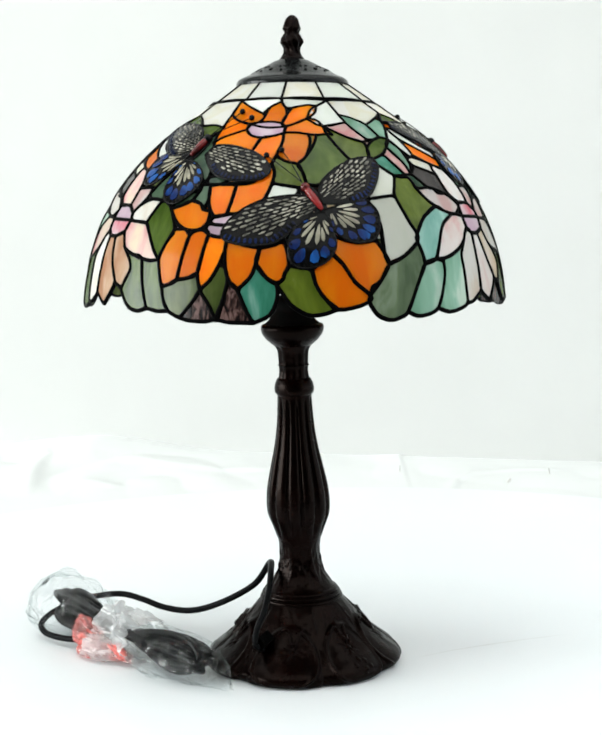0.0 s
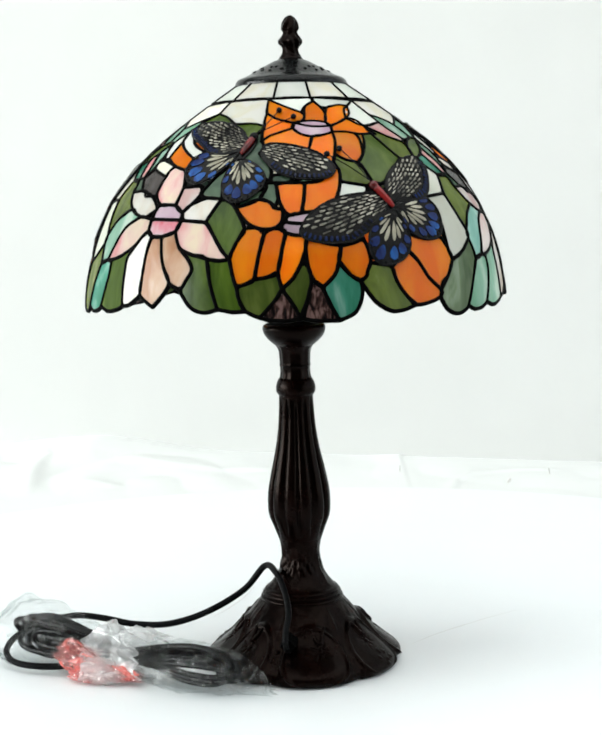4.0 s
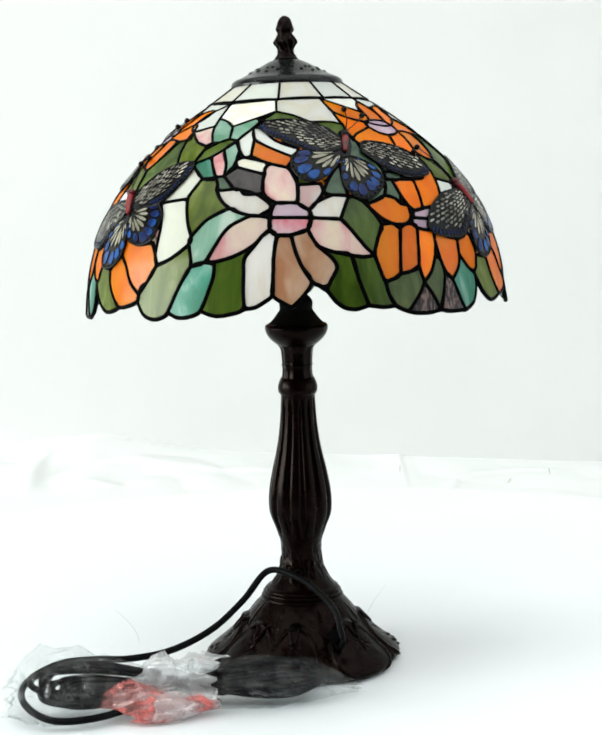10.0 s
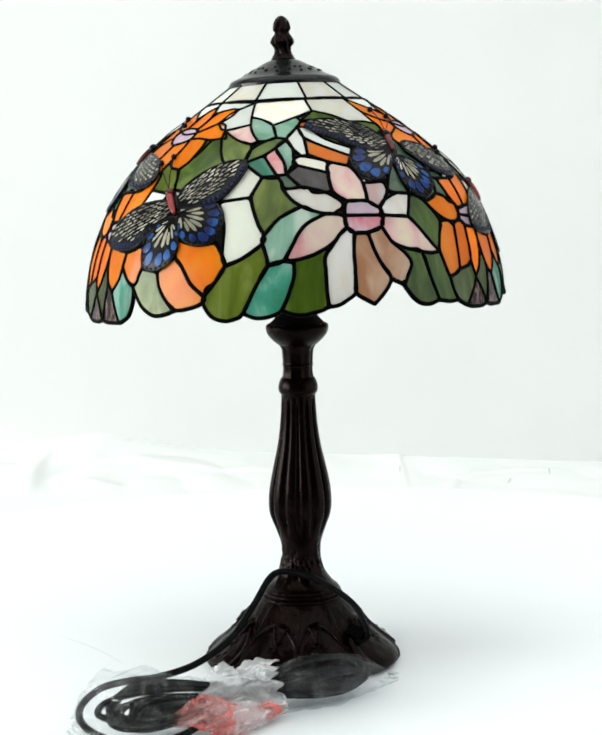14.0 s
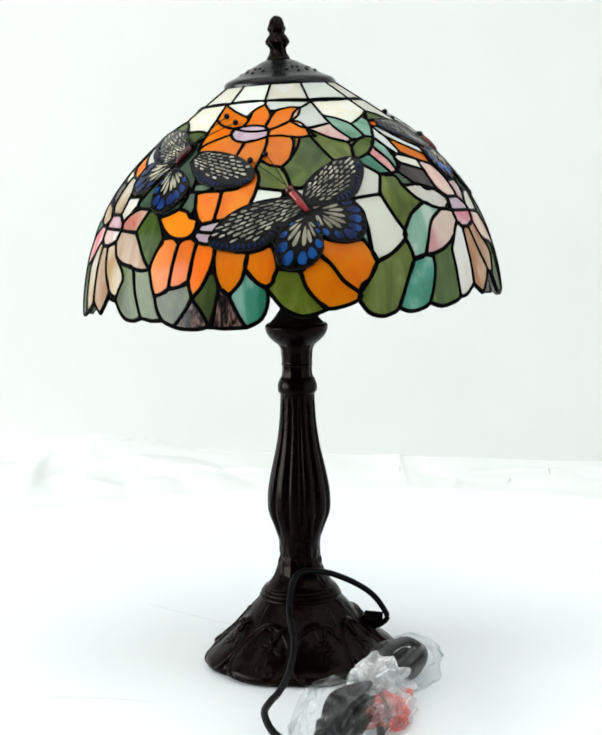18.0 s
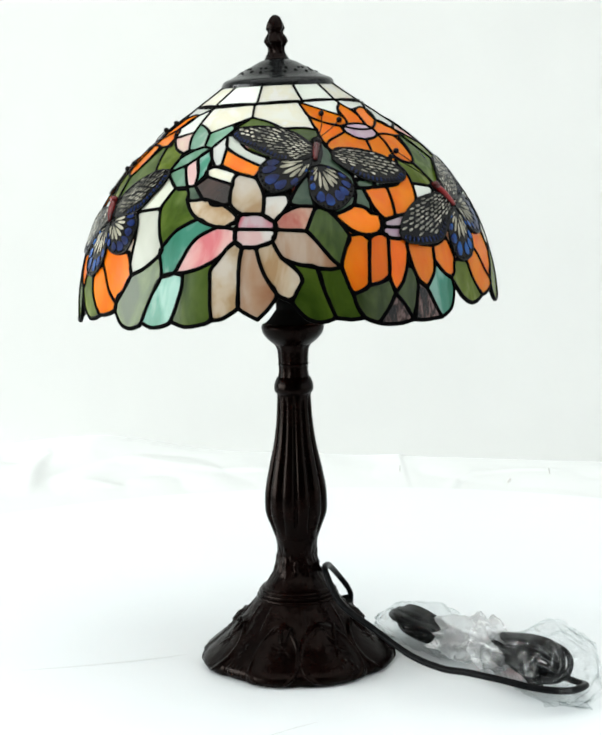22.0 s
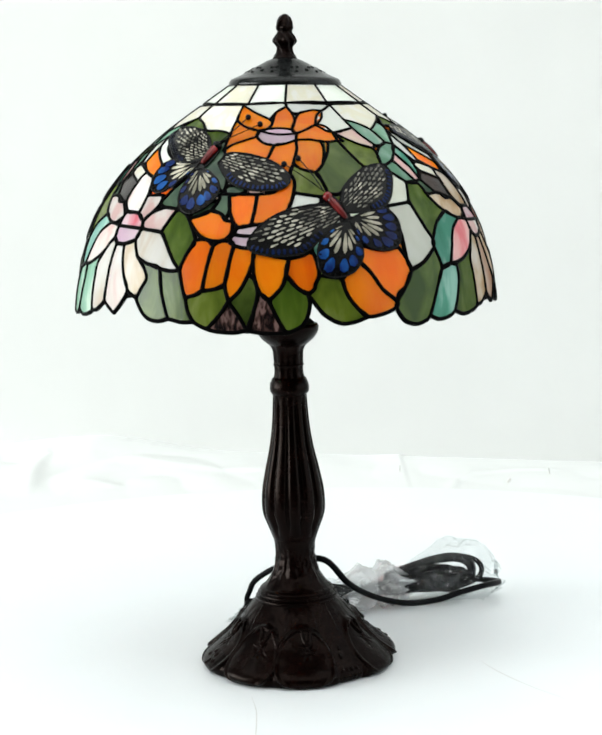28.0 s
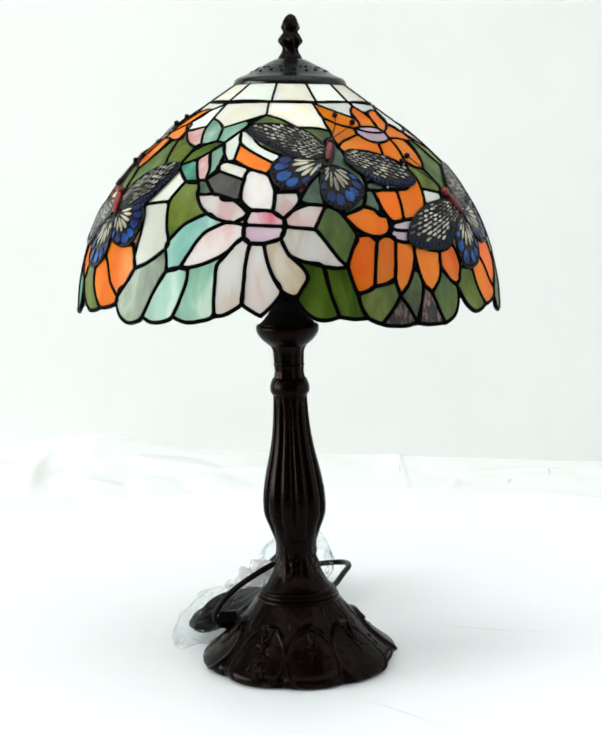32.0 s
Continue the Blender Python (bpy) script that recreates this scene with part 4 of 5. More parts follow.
    pane("slate/slate/darkbrown", (-21.2, 101.8), (-18.9, 93.8), (-17.6, 94.6), (-8.2, 102), (-8.5, 106.8), (-8.1, 116.4), (-10.2, 117.2), (-13.5, 117), (-14.9, 113.4), (-17, 112.6))
    pane("darkgreen", (-24, 102.8), (-21.2, 101.8), (-17, 112.6), (-20.3, 113.4), (-22.4, 112.8), (-22.6, 108.4))
    pane("cream", (-18.9, 93.8), (-18.6, 89.2), (-15.9, 86.6), (-7.2, 92.6), (-8.3, 97), (-8.2, 102), (-17.6, 94.6))
    pane("orange", (-14.2, 68.6), (-8.1, 77.4), (1.1, 88.2), (-1.5, 96.8), (-7.2, 92.6), (-13.8, 85))
    pane("white", (-16.3, 56.4), (-11.5, 59), (-5.9, 71.2), (2.7, 80.6), (1.1, 88.2), (-8.1, 77.4), (-14.2, 68.6))
    pane("white", (-20.9, 69), (-16.3, 56.4), (-14.2, 68.6), (-13.8, 85), (-15.9, 86.6), (-18.8, 78.6))
    pane("seafoam", (-38.3, 43), (-31.9, 47), (-26.7, 53.8), (-24.8, 67.6), (-28.4, 70), (-31.9, 70.2), (-35.4, 59.8), (-37.2, 52))
    pane("seafoam", (-26.7, 53.8), (-16.3, 45.4), (-14.3, 49.6), (-16.3, 56.4), (-20.9, 69), (-24.8, 67.6))
    pane("green/green/seafoam", (-35.1, 90.4), (-33.9, 78.4), (-28.4, 70), (-24.8, 67.6), (-20.9, 69), (-21.2, 70.8), (-24.8, 77.6), (-28.7, 84.4))
    pane("lilypink", (-48.8, 56.8), (-37.2, 52), (-35.4, 59.8), (-31.9, 70.2), (-34.8, 72.6), (-40.5, 68))
    pane("olive", (-48.3, 65.2), (-48.8, 56.8), (-40.5, 68), (-34.8, 72.6), (-33.9, 78.4), (-35.1, 90.4), (-42.6, 89.8), (-44, 84.8), (-46, 76.4))
    pane("teal/teal/seafoam", (-35.1, 90.4), (-28.7, 84.4), (-26.3, 94), (-24, 102.8), (-24, 104.6), (-28.5, 103.4))
    pane("lilypink/lilypink/lilyblush", (-28.7, 84.4), (-24.8, 77.6), (-21.9, 91.2), (-21.2, 101.8), (-24, 102.8), (-26.3, 94))
    pane("seafoam/seafoam/teal", (-24.8, 77.6), (-20.9, 69), (-18.8, 78.6), (-18.6, 89.2), (-17.6, 94.6), (-21.2, 101.8), (-21.9, 91.2))
    pane("green", (-14.3, 49.6), (-7, 38.4), (2.3, 44.4), (9, 52.4), (1.7, 50.4), (-8.4, 49))
    pane("green", (9, 52.4), (18.3, 53), (24.3, 56), (24.2, 60.6), (22.5, 65), (18.3, 69.4), (13.8, 62))
    pane("darkgreen", (9, 117.8), (11.9, 105.8), (15.9, 95.4), (15.9, 112.4), (16.5, 121.5), (11.9, 120.4))
    pane("green", (16.5, 121.5), (18.7, 123.3), (21.2, 128.2), (24.6, 142.8), (23.2, 150), (21.9, 157.1), (21.3, 162.8), (19.3, 157.9), (17.4, 151.6), (15.1, 143.7), (13.1, 138), (15, 128.2))
    pane("green", (11.1, 168.6), (9.4, 161.6), (6.5, 155), (8.3, 157.2), (11, 159.6), (15, 162.2), (16.6, 178.2), (18.9, 194.4), (15.6, 196.4), (12.4, 194.6), (9.9, 188.8), (8.2, 182.4), (10.1, 174.1))
    pane("green", (15, 162.2), (18.5, 163.6), (21.3, 162.8), (22.1, 169.6), (22.8, 175.7), (23.6, 180.2), (24.5, 188.8), (26.2, 195.9), (22.6, 196.1), (18.9, 194.4), (16.6, 178.2))
    # dark filler, added to close a hole below the hind wing
    pane("darkgreen", (21.2, 128.2), (22.3, 122.6), (25.7, 116.8), (29.4, 114.6), (27.7, 122.4), (24.4, 126))


pattern()
pane("darkgreen", (30.5, 104), (34.0, 103.5), (37.5, 105), (37.0, 109.0), (33.5, 111), (30.5, 109))
# dark filler, added to close the see-through gap behind the upper butterfly
pane("darkgreen", (20.5, 66), (24, 63), (26, 76), (27, 88), (30, 97), (30.5, 104), (30, 109), (25, 98), (21, 92), (16, 87), (19, 78))
# lead lines: one bead along every edge, each edge once
edges = set()
for line in outlines:
    keys = [(round(a, 1), round(v * 5) / 5) for a, v in line]
    for p, q in zip(keys, keys[1:] + keys[:1]):
        if p != q:
            edges.add((min(p, q), max(p, q)))
chunks = []
for p, q in sorted(edges):
    for turn in (0, 120, 240):
        a, b = on_shade(p[0] + turn, p[1], 0.0002), on_shade(q[0] + turn, q[1], 0.0002)
        d = (b - a).normalized() * 0.0004
        out = Vector((a.x, a.y, 0.05)).normalized()
        side = d.cross(out).normalized()
        out = side.cross(d).normalized()
        w = 0.00100 + 0.00048 * min(1, max(0, (p[1] - 30) / 90))
        ring = [side * math.cos(t) * w + out * math.sin(t) * 0.0016 for t in (0.35 + k * math.pi / 3 for k in range(6))]
        verts = [a - d + r for r in ring] + [b + d + r for r in ring]
        chunks.append((verts, [(k, (k + 1) % 6, 6 + (k + 1) % 6, 6 + k) for k in range(6)]))
for outer, inner in fillets:
    for turn in (0, 120, 240):
        n = len(outer)
        verts = [on_shade(a + turn, v, 0.0013) for a, v in outer] + [on_shade(a + turn, v, 0.0007) for a, v in inner]
        chunks.append((verts, [(i, (i + 1) % n, n + (i + 1) % n, n + i) for i in range(n)]))
meets = collections.Counter((round(a, 1) % 120, round(v * 5) / 5) for line in outlines for a, v in line[::3])
for (a, v), count in sorted(meets.items()):
    if count > 2 and v > 26:                     # solder pools where three lines meet
        r = 0.0016 + 0.0006 * min(1, max(0, (v - 30) / 90))
        for turn in (0, 120, 240):
            c, o = on_shade(a + turn, v, -0.0008), on_shade(a + turn, v, 0.0014)
            x = Vector((-c.y, c.x, 0)).normalized()
            y = (o - c).normalized().cross(x)
            ring = [(x * math.cos(k * math.pi / 5) + y * math.sin(k * math.pi / 5)) for k in range(10)]
            verts = [c + d * r for d in ring] + [o + d * r * 0.55 for d in ring] + [o + (o - c) * 0.1]
            chunks.append((verts, [(k, (k + 1) % 10, 10 + (k + 1) % 10, 10 + k) for k in range(10)] + [(10 + k, 10 + (k + 1) % 10, 20) for k in range(10)]))
shade = part("lampshade", mesh_of("lampshade", *joined(chunks), LEAD, True), lamp, "domed leaded glass shade with a scalloped rim", SH)

for colour, line in panes:
    tones = colour.split("/") * 3
    for k in range(3):
        part("glass_pane", plate("glass_pane", line, -0.0012, 0.0008, GLASS[tones[k]], 7.0, 0.35, 120 * k), shade)


# ---- butterflies ----
def cells(line, root, kind, tail):
    """Cells of a wing in millimetres from its root: pale ones inside, blue strokes and black plates for slots along the
    outer edge.

    tail: where the insect's tail points, which tells the trailing edge of a fore wing."""
    rnd = random.Random(int(root[0] * 10 + root[1]))
    poly = [Vector(((a - root[0]) * 2.2, v - root[1])) for a, v in line]
    n = len(poly)
    start = sum(poly, Vector((0, 0))) / n * 0.16          # the root lies just inside the wing
    poly = [p - start for p in poly]
    root = (root[0] + start.x / 2.2, root[1] + start.y)
    area = sum(poly[i].cross(poly[(i + 1) % n]) for i in range(n))
    tip = max(poly, key=lambda p: p.length)
    axis = tip.normalized()
    across = Vector((-axis.y, axis.x))
    if across.dot(tail) < 0:
        across = -across
    reach = tip.length
    rim = []                                     # points of the edge at even steps, with the outward normal
    step = 1.7 if kind == "fore" else 2.0
    left = 0.0
    for i in range(n):
        p, q = poly[i], poly[(i + 1) % n]
        d = q - p
        if d.length < 1e-6:
            continue
        out = Vector((d.y, -d.x)).normalized() * (1 if area > 0 else -1)
        while left < d.length:
            rim.append((p + d * (left / d.length), out))
            left += step
        left -= d.length
    if kind == "fore":
        edge = [(p, o) for p, o in rim if o.dot(across) > 0.3 and p.length > 0.30 * reach]
        band, size = 6.0, (1.9, 0.85)
    else:
        edge = [(p, o) for p, o in rim if p.length > 0.70 * reach and o.dot(p.normalized()) > 0.5]
        band, size = 6.4, (2.7, 1.15)
    pale, blue, slots = [], [], []

    def ring(c, along, l, w, flare=0.0):
        side = Vector((-along.y, along.x))
        pts = [c + along * (math.cos(k * math.pi / 4) * l) + side * (math.sin(k * math.pi / 4) * w * (1 + flare * math.cos(k * math.pi / 4))) for k in range(8)]
        return [(root[0] + p.x / 2.2, root[1] + p.y) for p in pts]

    if kind == "fore":
        for i, (p, o) in enumerate(edge):            # blue strokes and dark slots by turns along the border
            l = size[0] * (0.8 + 0.4 * rnd.random())
            c = p - o * (l + 0.8)
            if inside(c, poly):
                (slots if i % 2 else blue).append(ring(c, o, l * (0.75 if i % 2 else 1.0), size[1] * (0.9 + 0.35 * rnd.random())))
        for m in range(-14, 15):
            for k in range(0, 14):
                u = 0.5 + 5.8 * (k + 0.5 * (m % 2)) + 1.6 * (rnd.random() - 0.5)
                s = 2.45 * m * (0.70 + u / 85) + 0.5 * (rnd.random() - 0.5)
                c = axis * u + across * s
                if not inside(c, poly) or any((c - p).length < band for p, o in edge):
                    continue
                if min((c - p).length for p, o in rim) < 1.4 or rnd.random() < 0.06:
                    continue
                fan = (c + axis * 26).normalized()
                pale.append(ring(c, fan, 2.75 * (0.66 + 0.42 * rnd.random()), (0.60 + u * 0.009) * (0.62 + 0.48 * rnd.random()), 0.25))
    else:
        for k in range(26):
            b = 2 * math.pi * (k + 0.3 * rnd.random()) / 26
            d = Vector((math.cos(b), math.sin(b)))
            far = 0.0
            while inside(d * (far + 0.5), poly) and far < 40:
                far += 0.5
            if far < 9:
                continue
            inner = 0.16 if k % 2 else 0.26
            for f0, f1, out, grow in ((inner, 0.60, pale, 0.096), (0.66, 0.94, blue, 0.110)):
                lo, hi = far * f0, far * (f1 + 0.05 * (rnd.random() - 0.5))
                w = grow * (lo + hi) / 2
                if hi - lo > 1.6 and w > 0.35:
                    out.append(ring(d * ((lo + hi) / 2), d, (hi - lo) / 2, w * (0.85 + 0.25 * rnd.random()), 0.35))
        for i, (p, o) in enumerate(edge):
            if i % 2 == 0 and inside(p - o * 1.5, poly):
                slots.append(ring(p - o * 1.5, o, 0.75, 0.75))
    return pale, blue, slots


def raised(rings, proud, turn):
    chunks = []
    for ring in rings:
        c = (sum(p[0] for p in ring) / 8, sum(p[1] for p in ring) / 8)
        verts = [on_shade(p[0] + turn, p[1], proud - 0.0004) for p in ring] + [on_shade(c[0] + turn, c[1], proud - 0.0003)]
        chunks.append((verts, [((k + 1) % 8, k, 8) for k in range(8)]))
    return joined(chunks)


def butterfly(wings, spine, feelers, crown, turn):
    """wings: (outline, root, kind); spine: tail, waist, head; feelers: tips; turn: degrees round the shade."""
    def at(a, v, proud):
        return on_shade(a + turn, v, proud)

    line = spline([at(*p, 0.0028) for p in spine], 5)
    insect = part("butterfly", mesh_of("butterfly", *tube(line[:-4], 0.0024, 10, lambda s: 0.30 + 0.70 * math.sin(math.pi * (0.08 + 0.62 * s))), GLASS["red"], True),
                  lamp, "dark filigree metal butterfly with blue wing edges and red body", SH)
    part("head", mesh_of("head", *ball(line[-4], 0.0031, 0.0031, 0.0031), crown, True), insect)
    (a0, v0), (a1, v1) = spine[0], spine[-1]
    lean_v = Vector(((a1 - a0) * 2.2, v1 - v0)).normalized()
    trunk = []
    for m in range(12):
        c = 2 * math.pi * m / 12
        u, s = math.cos(c) * (abs(v1 - v0) * 0.6 + 2) - 2.5, math.sin(c) * 5.2
        trunk.append(((a0 + a1) / 2 + (u * lean_v.x - s * lean_v.y) / 2.2, (v0 + v1) / 2 + u * lean_v.y + s * lean_v.x))
    part("thorax", plate("thorax", trunk, 0.0010, 0.0019, FILIGREE, 5.0, 0.0, turn), insect)
    for outline, root, kind in wings:
        edge = rounded(outline)
        part("wing", plate("wing", edge, 0.0010, 0.0022, FILIGREE, 5.0, 0.0, turn), insect)
        rim = [at(a, v, 0.0022) for a, v in edge]
        part("wing_rim", mesh_of("wing_rim", *tube(rim + rim[:1], 0.0007, 5), FILIGREE, True), insect)
        pale, blue, slots = cells(edge, root, kind, -lean_v)
        tagged(part("pale_inlay", mesh_of("pale_inlay", *raised(pale, 0.0030, turn), GLASS["spot" if kind == "fore" else "petalspot"]), insect), kind="stuff")
        if blue:
            tagged(part("blue_inlay", mesh_of("blue_inlay", *raised(blue, 0.0030, turn), GLASS["navy" if kind == "fore" else "blue"]), insect), kind="stuff")
        # black plates laid on the wing for the dark inside its slots
        if slots:
            tagged(part("slot", mesh_of("slot", *raised(slots, 0.0031, turn), HOLE), insect, "row of flat black plates in place of slots along the wing's edge"), kind="stuff")
    for tip in feelers:
        a, b = Vector(spine[-1]), Vector(tip)
        mid = a * 0.5 + b * 0.5 + Vector((0.4, 0))
        wire = spline([at(*a, 0.0034), at(*mid, 0.0034), at(*b, 0.0028)], 6)
        v, f = joined([tube(wire, 0.00035, 5), ball(at(*b, 0.0028), 0.0020, 0.0020, 0.0020, 10, 6)])
        part("antenna", mesh_of("antenna", v, f, FILIGREE, True), insect)


for k in (0, 120, 240):
    butterfly([([(-13.3, 58.8), (-10.5, 52), (-2.8, 50.4), (5.9, 53), (14.5, 60.2), (19.2, 72), (18.3, 82.4), (12.8, 86), (7, 84.8), (3.2, 79.8), (-2.6, 72.4), (-9.1, 65.4)], (20.5, 78), "fore"), ([(1.1, 86.4), (5.5, 83), (12.8, 86), (18.1, 83.4), (16.3, 93.4), (12.2, 103.4), (7.1, 110.2), (2.9, 107.6), (0.4, 99.8), (0, 92.8)], (19, 85), "hind"),
           ([(17.2, 91.4), (20.9, 90.6), (25.2, 95.6), (28.7, 104.6), (28.1, 115.4), (23.2, 124.4), (19.4, 124.2), (16.5, 118), (15.5, 107.6)], (19.5, 88), "hind"), ([(25.3, 85.8), (27.5, 77.4), (32.7, 77), (38.7, 79.6), (45.1, 84.8), (49.2, 92.2), (51, 99.8), (49.2, 106.4), (45.3, 108.8), (39.7, 108.4), (34.1, 104.8), (29.7, 97.4)], (22, 80), "fore")],
          [(19.2, 86), (20.0, 80), (21.3, 73), (22.5, 67.5)], [(30, 41), (37.5, 49)], FILIGREE, k)
    butterfly([([(39.5, 144.4), (42.8, 132.8), (49.8, 123), (59.1, 119.4), (62.8, 122), (64.7, 129), (59.4, 141.2), (53.9, 152.2), (46.6, 153.8), (40.8, 150.8)], (65, 124), "fore"), ([(a + 120, v) for a, v in [(-61.2, 143.6), (-56, 132.8), (-52.8, 132), (-51.2, 142.6), (-50.7, 155), (-53.7, 165), (-58.7, 168), (-61.9, 163.8), (-62.6, 153.2)]], (66, 131), "hind"),
           ([(a + 120, v) for a, v in [(-54.2, 112.4), (-48.7, 98.8), (-40.4, 89.8), (-34.5, 89.2), (-33.6, 97), (-36.7, 111), (-40.3, 120.8), (-46.6, 125.6), (-53.5, 126)]], (66, 122), "fore"), ([(a + 120, v) for a, v in [(-53.1, 130), (-47.9, 126), (-40.6, 123.6), (-38.3, 132), (-38.7, 142.8), (-40.5, 149.8), (-45.1, 151.8), (-49.2, 148.2), (-51.8, 140)]], (67, 128), "hind")],
          [(66.2, 130), (64.5, 124), (62.5, 117), (60.8, 111)], [(54, 83), (49, 88)], GLASS["red"], k)

# ---- cord, switch grommet and the bagged coil ----
CORD = [(0.0205, -0.0490, 0.0225), (0.0245, -0.0590, 0.0290), (0.0228, -0.0560, 0.0390), (0.0200, -0.0470, 0.0500), (0.0087, -0.0340, 0.0612), (-0.0067, -0.0206, 0.0695),
        (-0.0240, -0.0087, 0.0698), (-0.0419, -0.0106, 0.0500), (-0.0663, -0.0247, 0.0335), (-0.0957, -0.0330, 0.0225), (-0.1250, -0.0390, 0.0200),
        (-0.1480, -0.0440, 0.0225), (-0.1720, -0.0510, 0.0235), (-0.1920, -0.0680, 0.0195), (-0.1970, -0.0900, 0.0150), (-0.1870, -0.1130, 0.0110),
        (-0.1700, -0.1210, 0.0070), (-0.1430, -0.1170, 0.0070), (-0.1150, -0.1040, 0.0100)]
cord = part("power_cord", mesh_of("power_cord", *tube(spline(CORD, 8), 0.0023, 10, lambda s: 0.85 + 0.2 * min(1, s * 3)), RUBBER, True), lamp, "black two-core power cord")
g = [Vector((0.0185, -0.0435, 0.0300)), Vector((0.0215, -0.0500, 0.0290)), Vector((0.0240, -0.0555, 0.0282))]
part("grommet", mesh_of("grommet", *tube(g, 0.0058, 4), LEAD), lamp, "square black cord grommet in the foot")


def coil(cx, cy, cz, lx, w, turns, seed, knot, lean0, lean1, nest=0.0):
    """Turns of cord, each a long loop that narrows towards the tie and leans more upright than the last.

    knot: the side on which the tie lies; lean0, lean1: degrees between the loops and the table."""
    rnd = random.Random(seed)
    loops = [(1 - nest * k - 0.12 * rnd.random(), 1 - nest * k - 0.15 * rnd.random(), 0.004 * (rnd.random() - 0.5), 0.005 * (rnd.random() - 0.5)) for k in range(turns + 2)]
    pts = []
    for k in range(turns * 14 + 1):
        i, t = divmod(k, 14)
        sx, sy, dx, dy = (p * (1 - t / 14) + q * t / 14 for p, q in zip(loops[i], loops[i + 1]))
        a = 2 * math.pi * k / 14
        far = (1 - math.cos(a)) / 2
        x = knot * lx * (1 - 2 * far * sx)
        s = w * sy * math.sin(a) * (0.30 + 0.70 * far)
        b = radians(lean0 + (lean1 - lean0) * k / (14 * turns))
        pts.append(Vector((cx + dx + x, cy + dy + s * math.cos(b), max(0.0035, cz + s * math.sin(b) + 0.002 * noise.noise((k * 0.31, seed, 0))))))
    return tube(spline(pts, 3), 0.0023, 8)


part("cord_coil", mesh_of("cord_coil", *coil(-0.036, -0.090, 0.018, 0.050, 0.019, 5, 3, -1, 5, 95, 0.02), PVC, True), lamp, "tight coil of black cord inside the bag")
part("cord_coil", mesh_of("cord_coil", *coil(-0.150, -0.096, 0.025, 0.044, 0.021, 4, 8, 1, 135, 60, 0.05), PVC, True), lamp, "loose coil of black cord inside the bag")
part("cord_coil", mesh_of("cord_coil", *coil(-0.148, -0.100, 0.019, 0.041, 0.016, 4, 21, 1, 15, 165, 0.07), PVC, True), lamp, "inner turns of black cord inside the bag")
part("cord_coil", mesh_of("cord_coil", *coil(-0.034, -0.090, 0.014, 0.046, 0.013, 4, 33, -1, 150, 35, 0.06), PVC, True), lamp, "inner turns of black cord inside the bag")
v, f = joined([tube(spline([(-0.060, -0.086 - 0.006 * k, 0.008 + 0.005 * k), (-0.085, -0.091 - 0.002 * k, 0.014 + 0.003 * k), (-0.098, -0.093, 0.016 + 0.003 * k),
                            (-0.112, -0.092 - 0.001 * k, 0.015 + 0.003 * k), (-0.130, -0.086 - 0.006 * k, 0.016)], 5), 0.0027, 7) for k in range(3)])
part("cord_coil", mesh_of("cord_coil", v, f, PVC, True), lamp, "black cord running through the tie")
plug = joined([tube([Vector((-0.166, -0.090, 0.016)), Vector((-0.150, -0.094, 0.018)), Vector((-0.138, -0.096, 0.018)), Vector((-0.126, -0.097, 0.017))], 0.0085, 10, lambda s: 1.0 - 0.55 * s * s)])
part("plug", mesh_of("plug", *plug, PVC, True), lamp, "black moulded plug in the bag")

bag = tagged(new("plastic_bag"), "crumpled clear plastic bag with red print, tied round the cord coil", "bag")


def sleeve(stations, seed, rough=0.30, seg=24, n=6, pleats=0.0):
    """Film round an axis: stations (x, y, z, half width, half height), creased into many small facets."""
    dense = []
    for i in range(len(stations) - 1):
        for k in range(n):
            t = k / n
            t = t * t * (3 - 2 * t) * 0.5 + t * 0.5
            dense.append([p * (1 - t) + q * t for p, q in zip(stations[i], stations[i + 1])])
    dense.append(list(stations[-1]))
    verts, faces = [], []
    for i, (x, y, z, w, h) in enumerate(dense):
        for k in range(seg):
            a = 2 * math.pi * (k + 0.5 * (i % 2)) / seg
            c = Vector((x * 34, math.cos(a) * 1.5, math.sin(a) * 1.5 + seed))
            crease = abs(noise.noise(c)) * 1.2 - 0.25 + 0.55 * abs(noise.noise(c * 2.7)) + 0.25 * noise.noise(c * 6)
            f = 0.93 + rough * crease + pleats * math.cos(9 * a + 5 * noise.noise((x * 20, seed, 0)))
            fray = max(0.0, 1 - 4 * min(i, len(dense) - 1 - i) / len(dense))
            jog = 0.0016 * noise.noise(c * 3.1 + Vector((9, 2, 4))) + fray * 0.014 * noise.noise((math.cos(a) * 3, math.sin(a) * 3, seed))
            verts.append((x + jog, y + math.cos(a) * w * f, max(0.0008 + 0.0003 * (k % 3), z + math.sin(a) * h * f)))
    for i in range(len(dense) - 1):
        for k in range(seg):
            l = (k + 1) % seg
            a, b, c, d = i * seg + k, i * seg + l, (i + 1) * seg + l, (i + 1) * seg + k
            faces += [(a, b, d), (b, c, d)] if i % 2 else [(a, b, c), (a, c, d)]
    return verts, faces


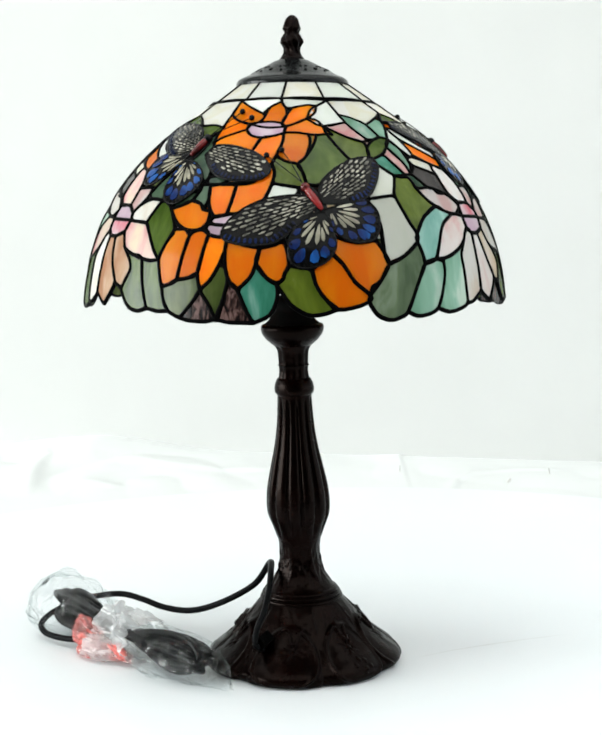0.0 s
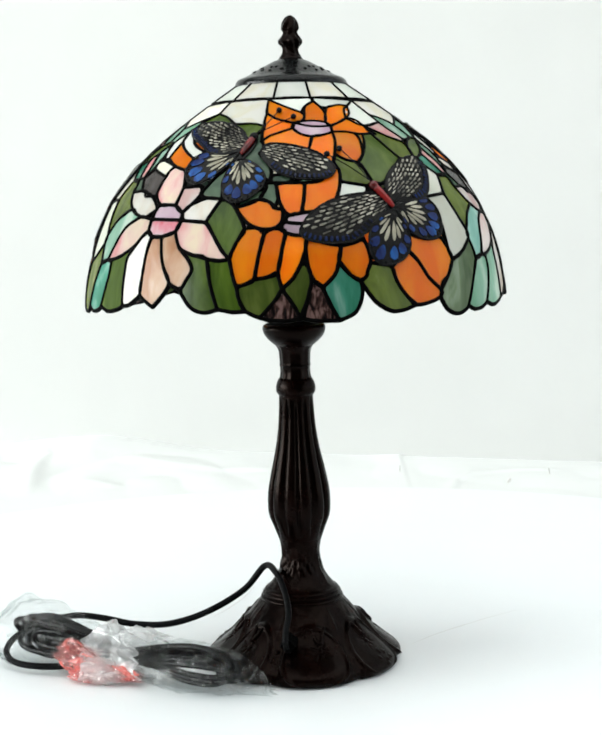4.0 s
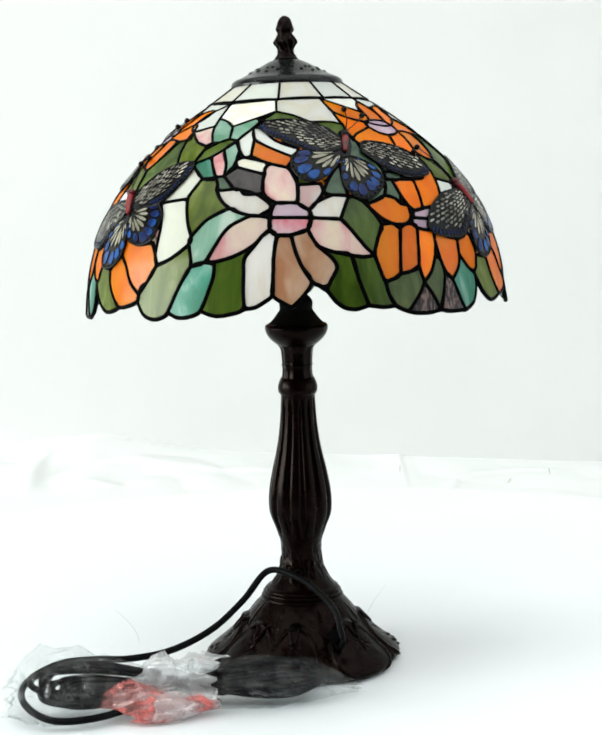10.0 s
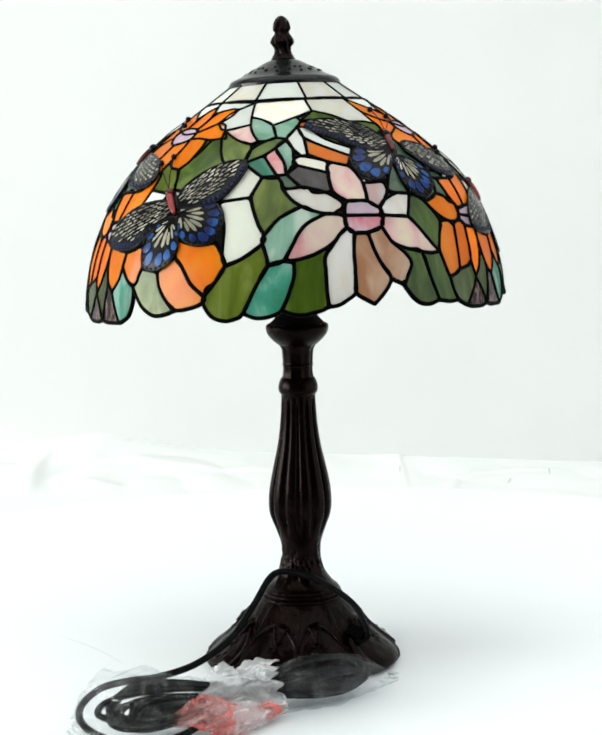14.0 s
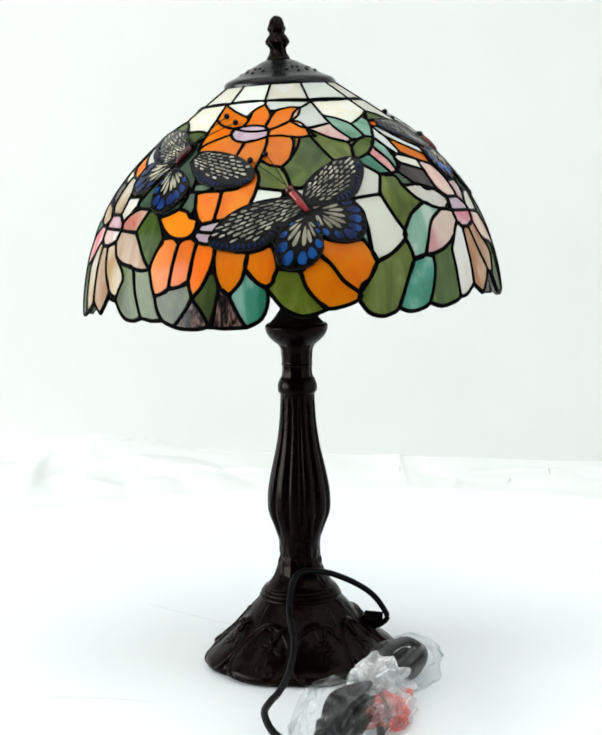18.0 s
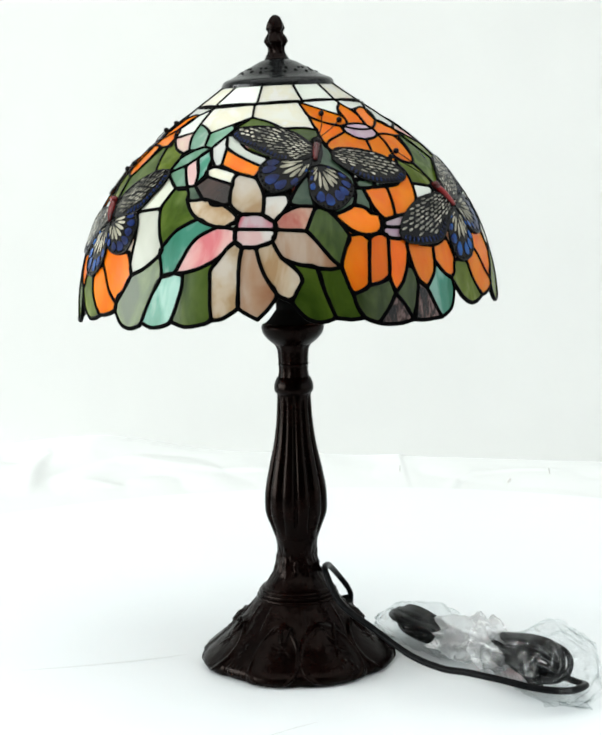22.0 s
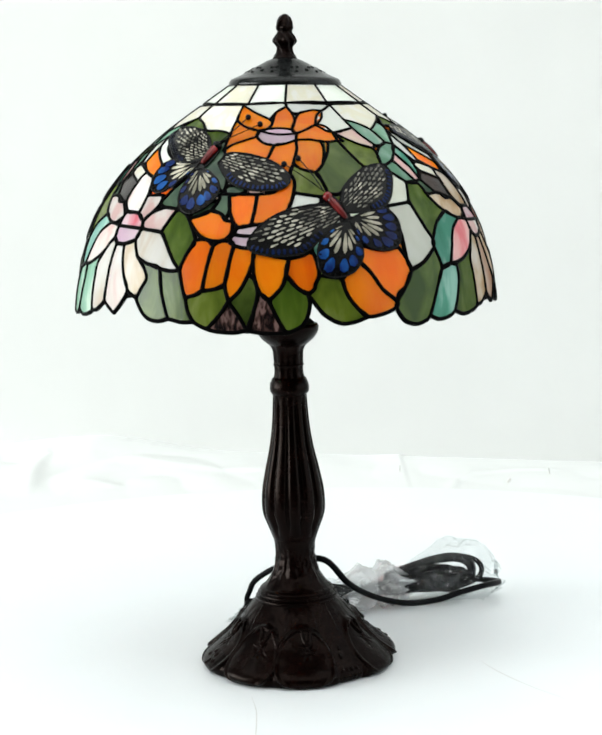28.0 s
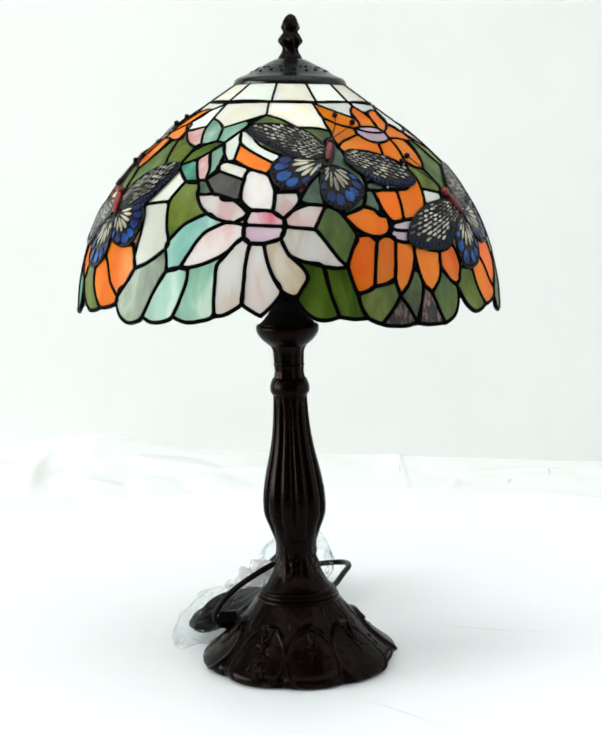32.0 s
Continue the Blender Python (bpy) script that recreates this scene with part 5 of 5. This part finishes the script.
part("bag_lobe", mesh_of("bag_lobe", *sleeve([(0.030, -0.088, 0.006, 0.004, 0.002), (0.018, -0.088, 0.010, 0.013, 0.006), (0.000, -0.089, 0.015, 0.021, 0.014),
                                              (-0.030, -0.091, 0.016, 0.025, 0.018), (-0.062, -0.092, 0.015, 0.021, 0.016), (-0.088, -0.092, 0.018, 0.010, 0.010)], 3.1), FILM), bag)
part("bag_lobe", mesh_of("bag_lobe", *sleeve([(-0.106, -0.094, 0.018, 0.010, 0.010), (-0.126, -0.095, 0.018, 0.022, 0.018), (-0.155, -0.099, 0.023, 0.029, 0.025),
                                              (-0.182, -0.100, 0.024, 0.029, 0.025), (-0.197, -0.100, 0.020, 0.022, 0.018), (-0.206, -0.100, 0.015, 0.011, 0.010)], 7.7), FILM), bag)
part("bag_neck", mesh_of("bag_neck", *sleeve([(-0.066, -0.092, 0.017, 0.019, 0.014), (-0.084, -0.094, 0.019, 0.018, 0.017), (-0.094, -0.096, 0.020, 0.012, 0.013),
                                              (-0.100, -0.096, 0.021, 0.016, 0.018), (-0.110, -0.096, 0.020, 0.017, 0.017), (-0.122, -0.096, 0.017, 0.010, 0.009)], 11.3, 0.40, 48, 8, 0.10), NECKFILM, True),
     bag, "bunched white film at the tie")
part("bag_neck", mesh_of("bag_neck", *sleeve([(-0.080, -0.108, 0.008, 0.004, 0.005), (-0.090, -0.113, 0.010, 0.009, 0.008), (-0.100, -0.116, 0.010, 0.008, 0.009),
                                              (-0.108, -0.117, 0.009, 0.008, 0.008), (-0.114, -0.115, 0.008, 0.003, 0.004)], 2.3, 0.5, 32, 7, 0.08), NECKFILM, True), bag, "white film fold below the tie")
part("red_print", mesh_of("red_print", *sleeve([(-0.100, -0.112, 0.012, 0.005, 0.006), (-0.110, -0.114, 0.013, 0.009, 0.011),
                                                (-0.122, -0.112, 0.016, 0.009, 0.012), (-0.132, -0.110, 0.017, 0.006, 0.009), (-0.142, -0.108, 0.015, 0.003, 0.004)], 5.9, 0.5, 30, 7), REDFILM),
     bag, "red printed part of the film")
part("red_print", mesh_of("red_print", *sleeve([(-0.068, -0.108, 0.008, 0.003, 0.003), (-0.078, -0.110, 0.010, 0.006, 0.006), (-0.088, -0.111, 0.009, 0.005, 0.006),
                                                (-0.104, -0.119, 0.006, 0.004, 0.005), (-0.114, -0.119, 0.006, 0.006, 0.005), (-0.120, -0.117, 0.005, 0.002, 0.003)], 8.4, 0.5, 26, 6), REDFILM),
     bag, "red printed part of the film")


def motions():
    # small tilt and shift of the turning axis, set to fit the camera's view
    view_fit = pose(0.0020, 0, 0, 0, -0.29, 0)
    rows = [(t, view_fit @ pose(0, 0, 0, 0, 0, d)) for t, d in TURN]
    walk(lamp, rows)
    walk(turntable, rows)
    walk(bag, rows)


motions()
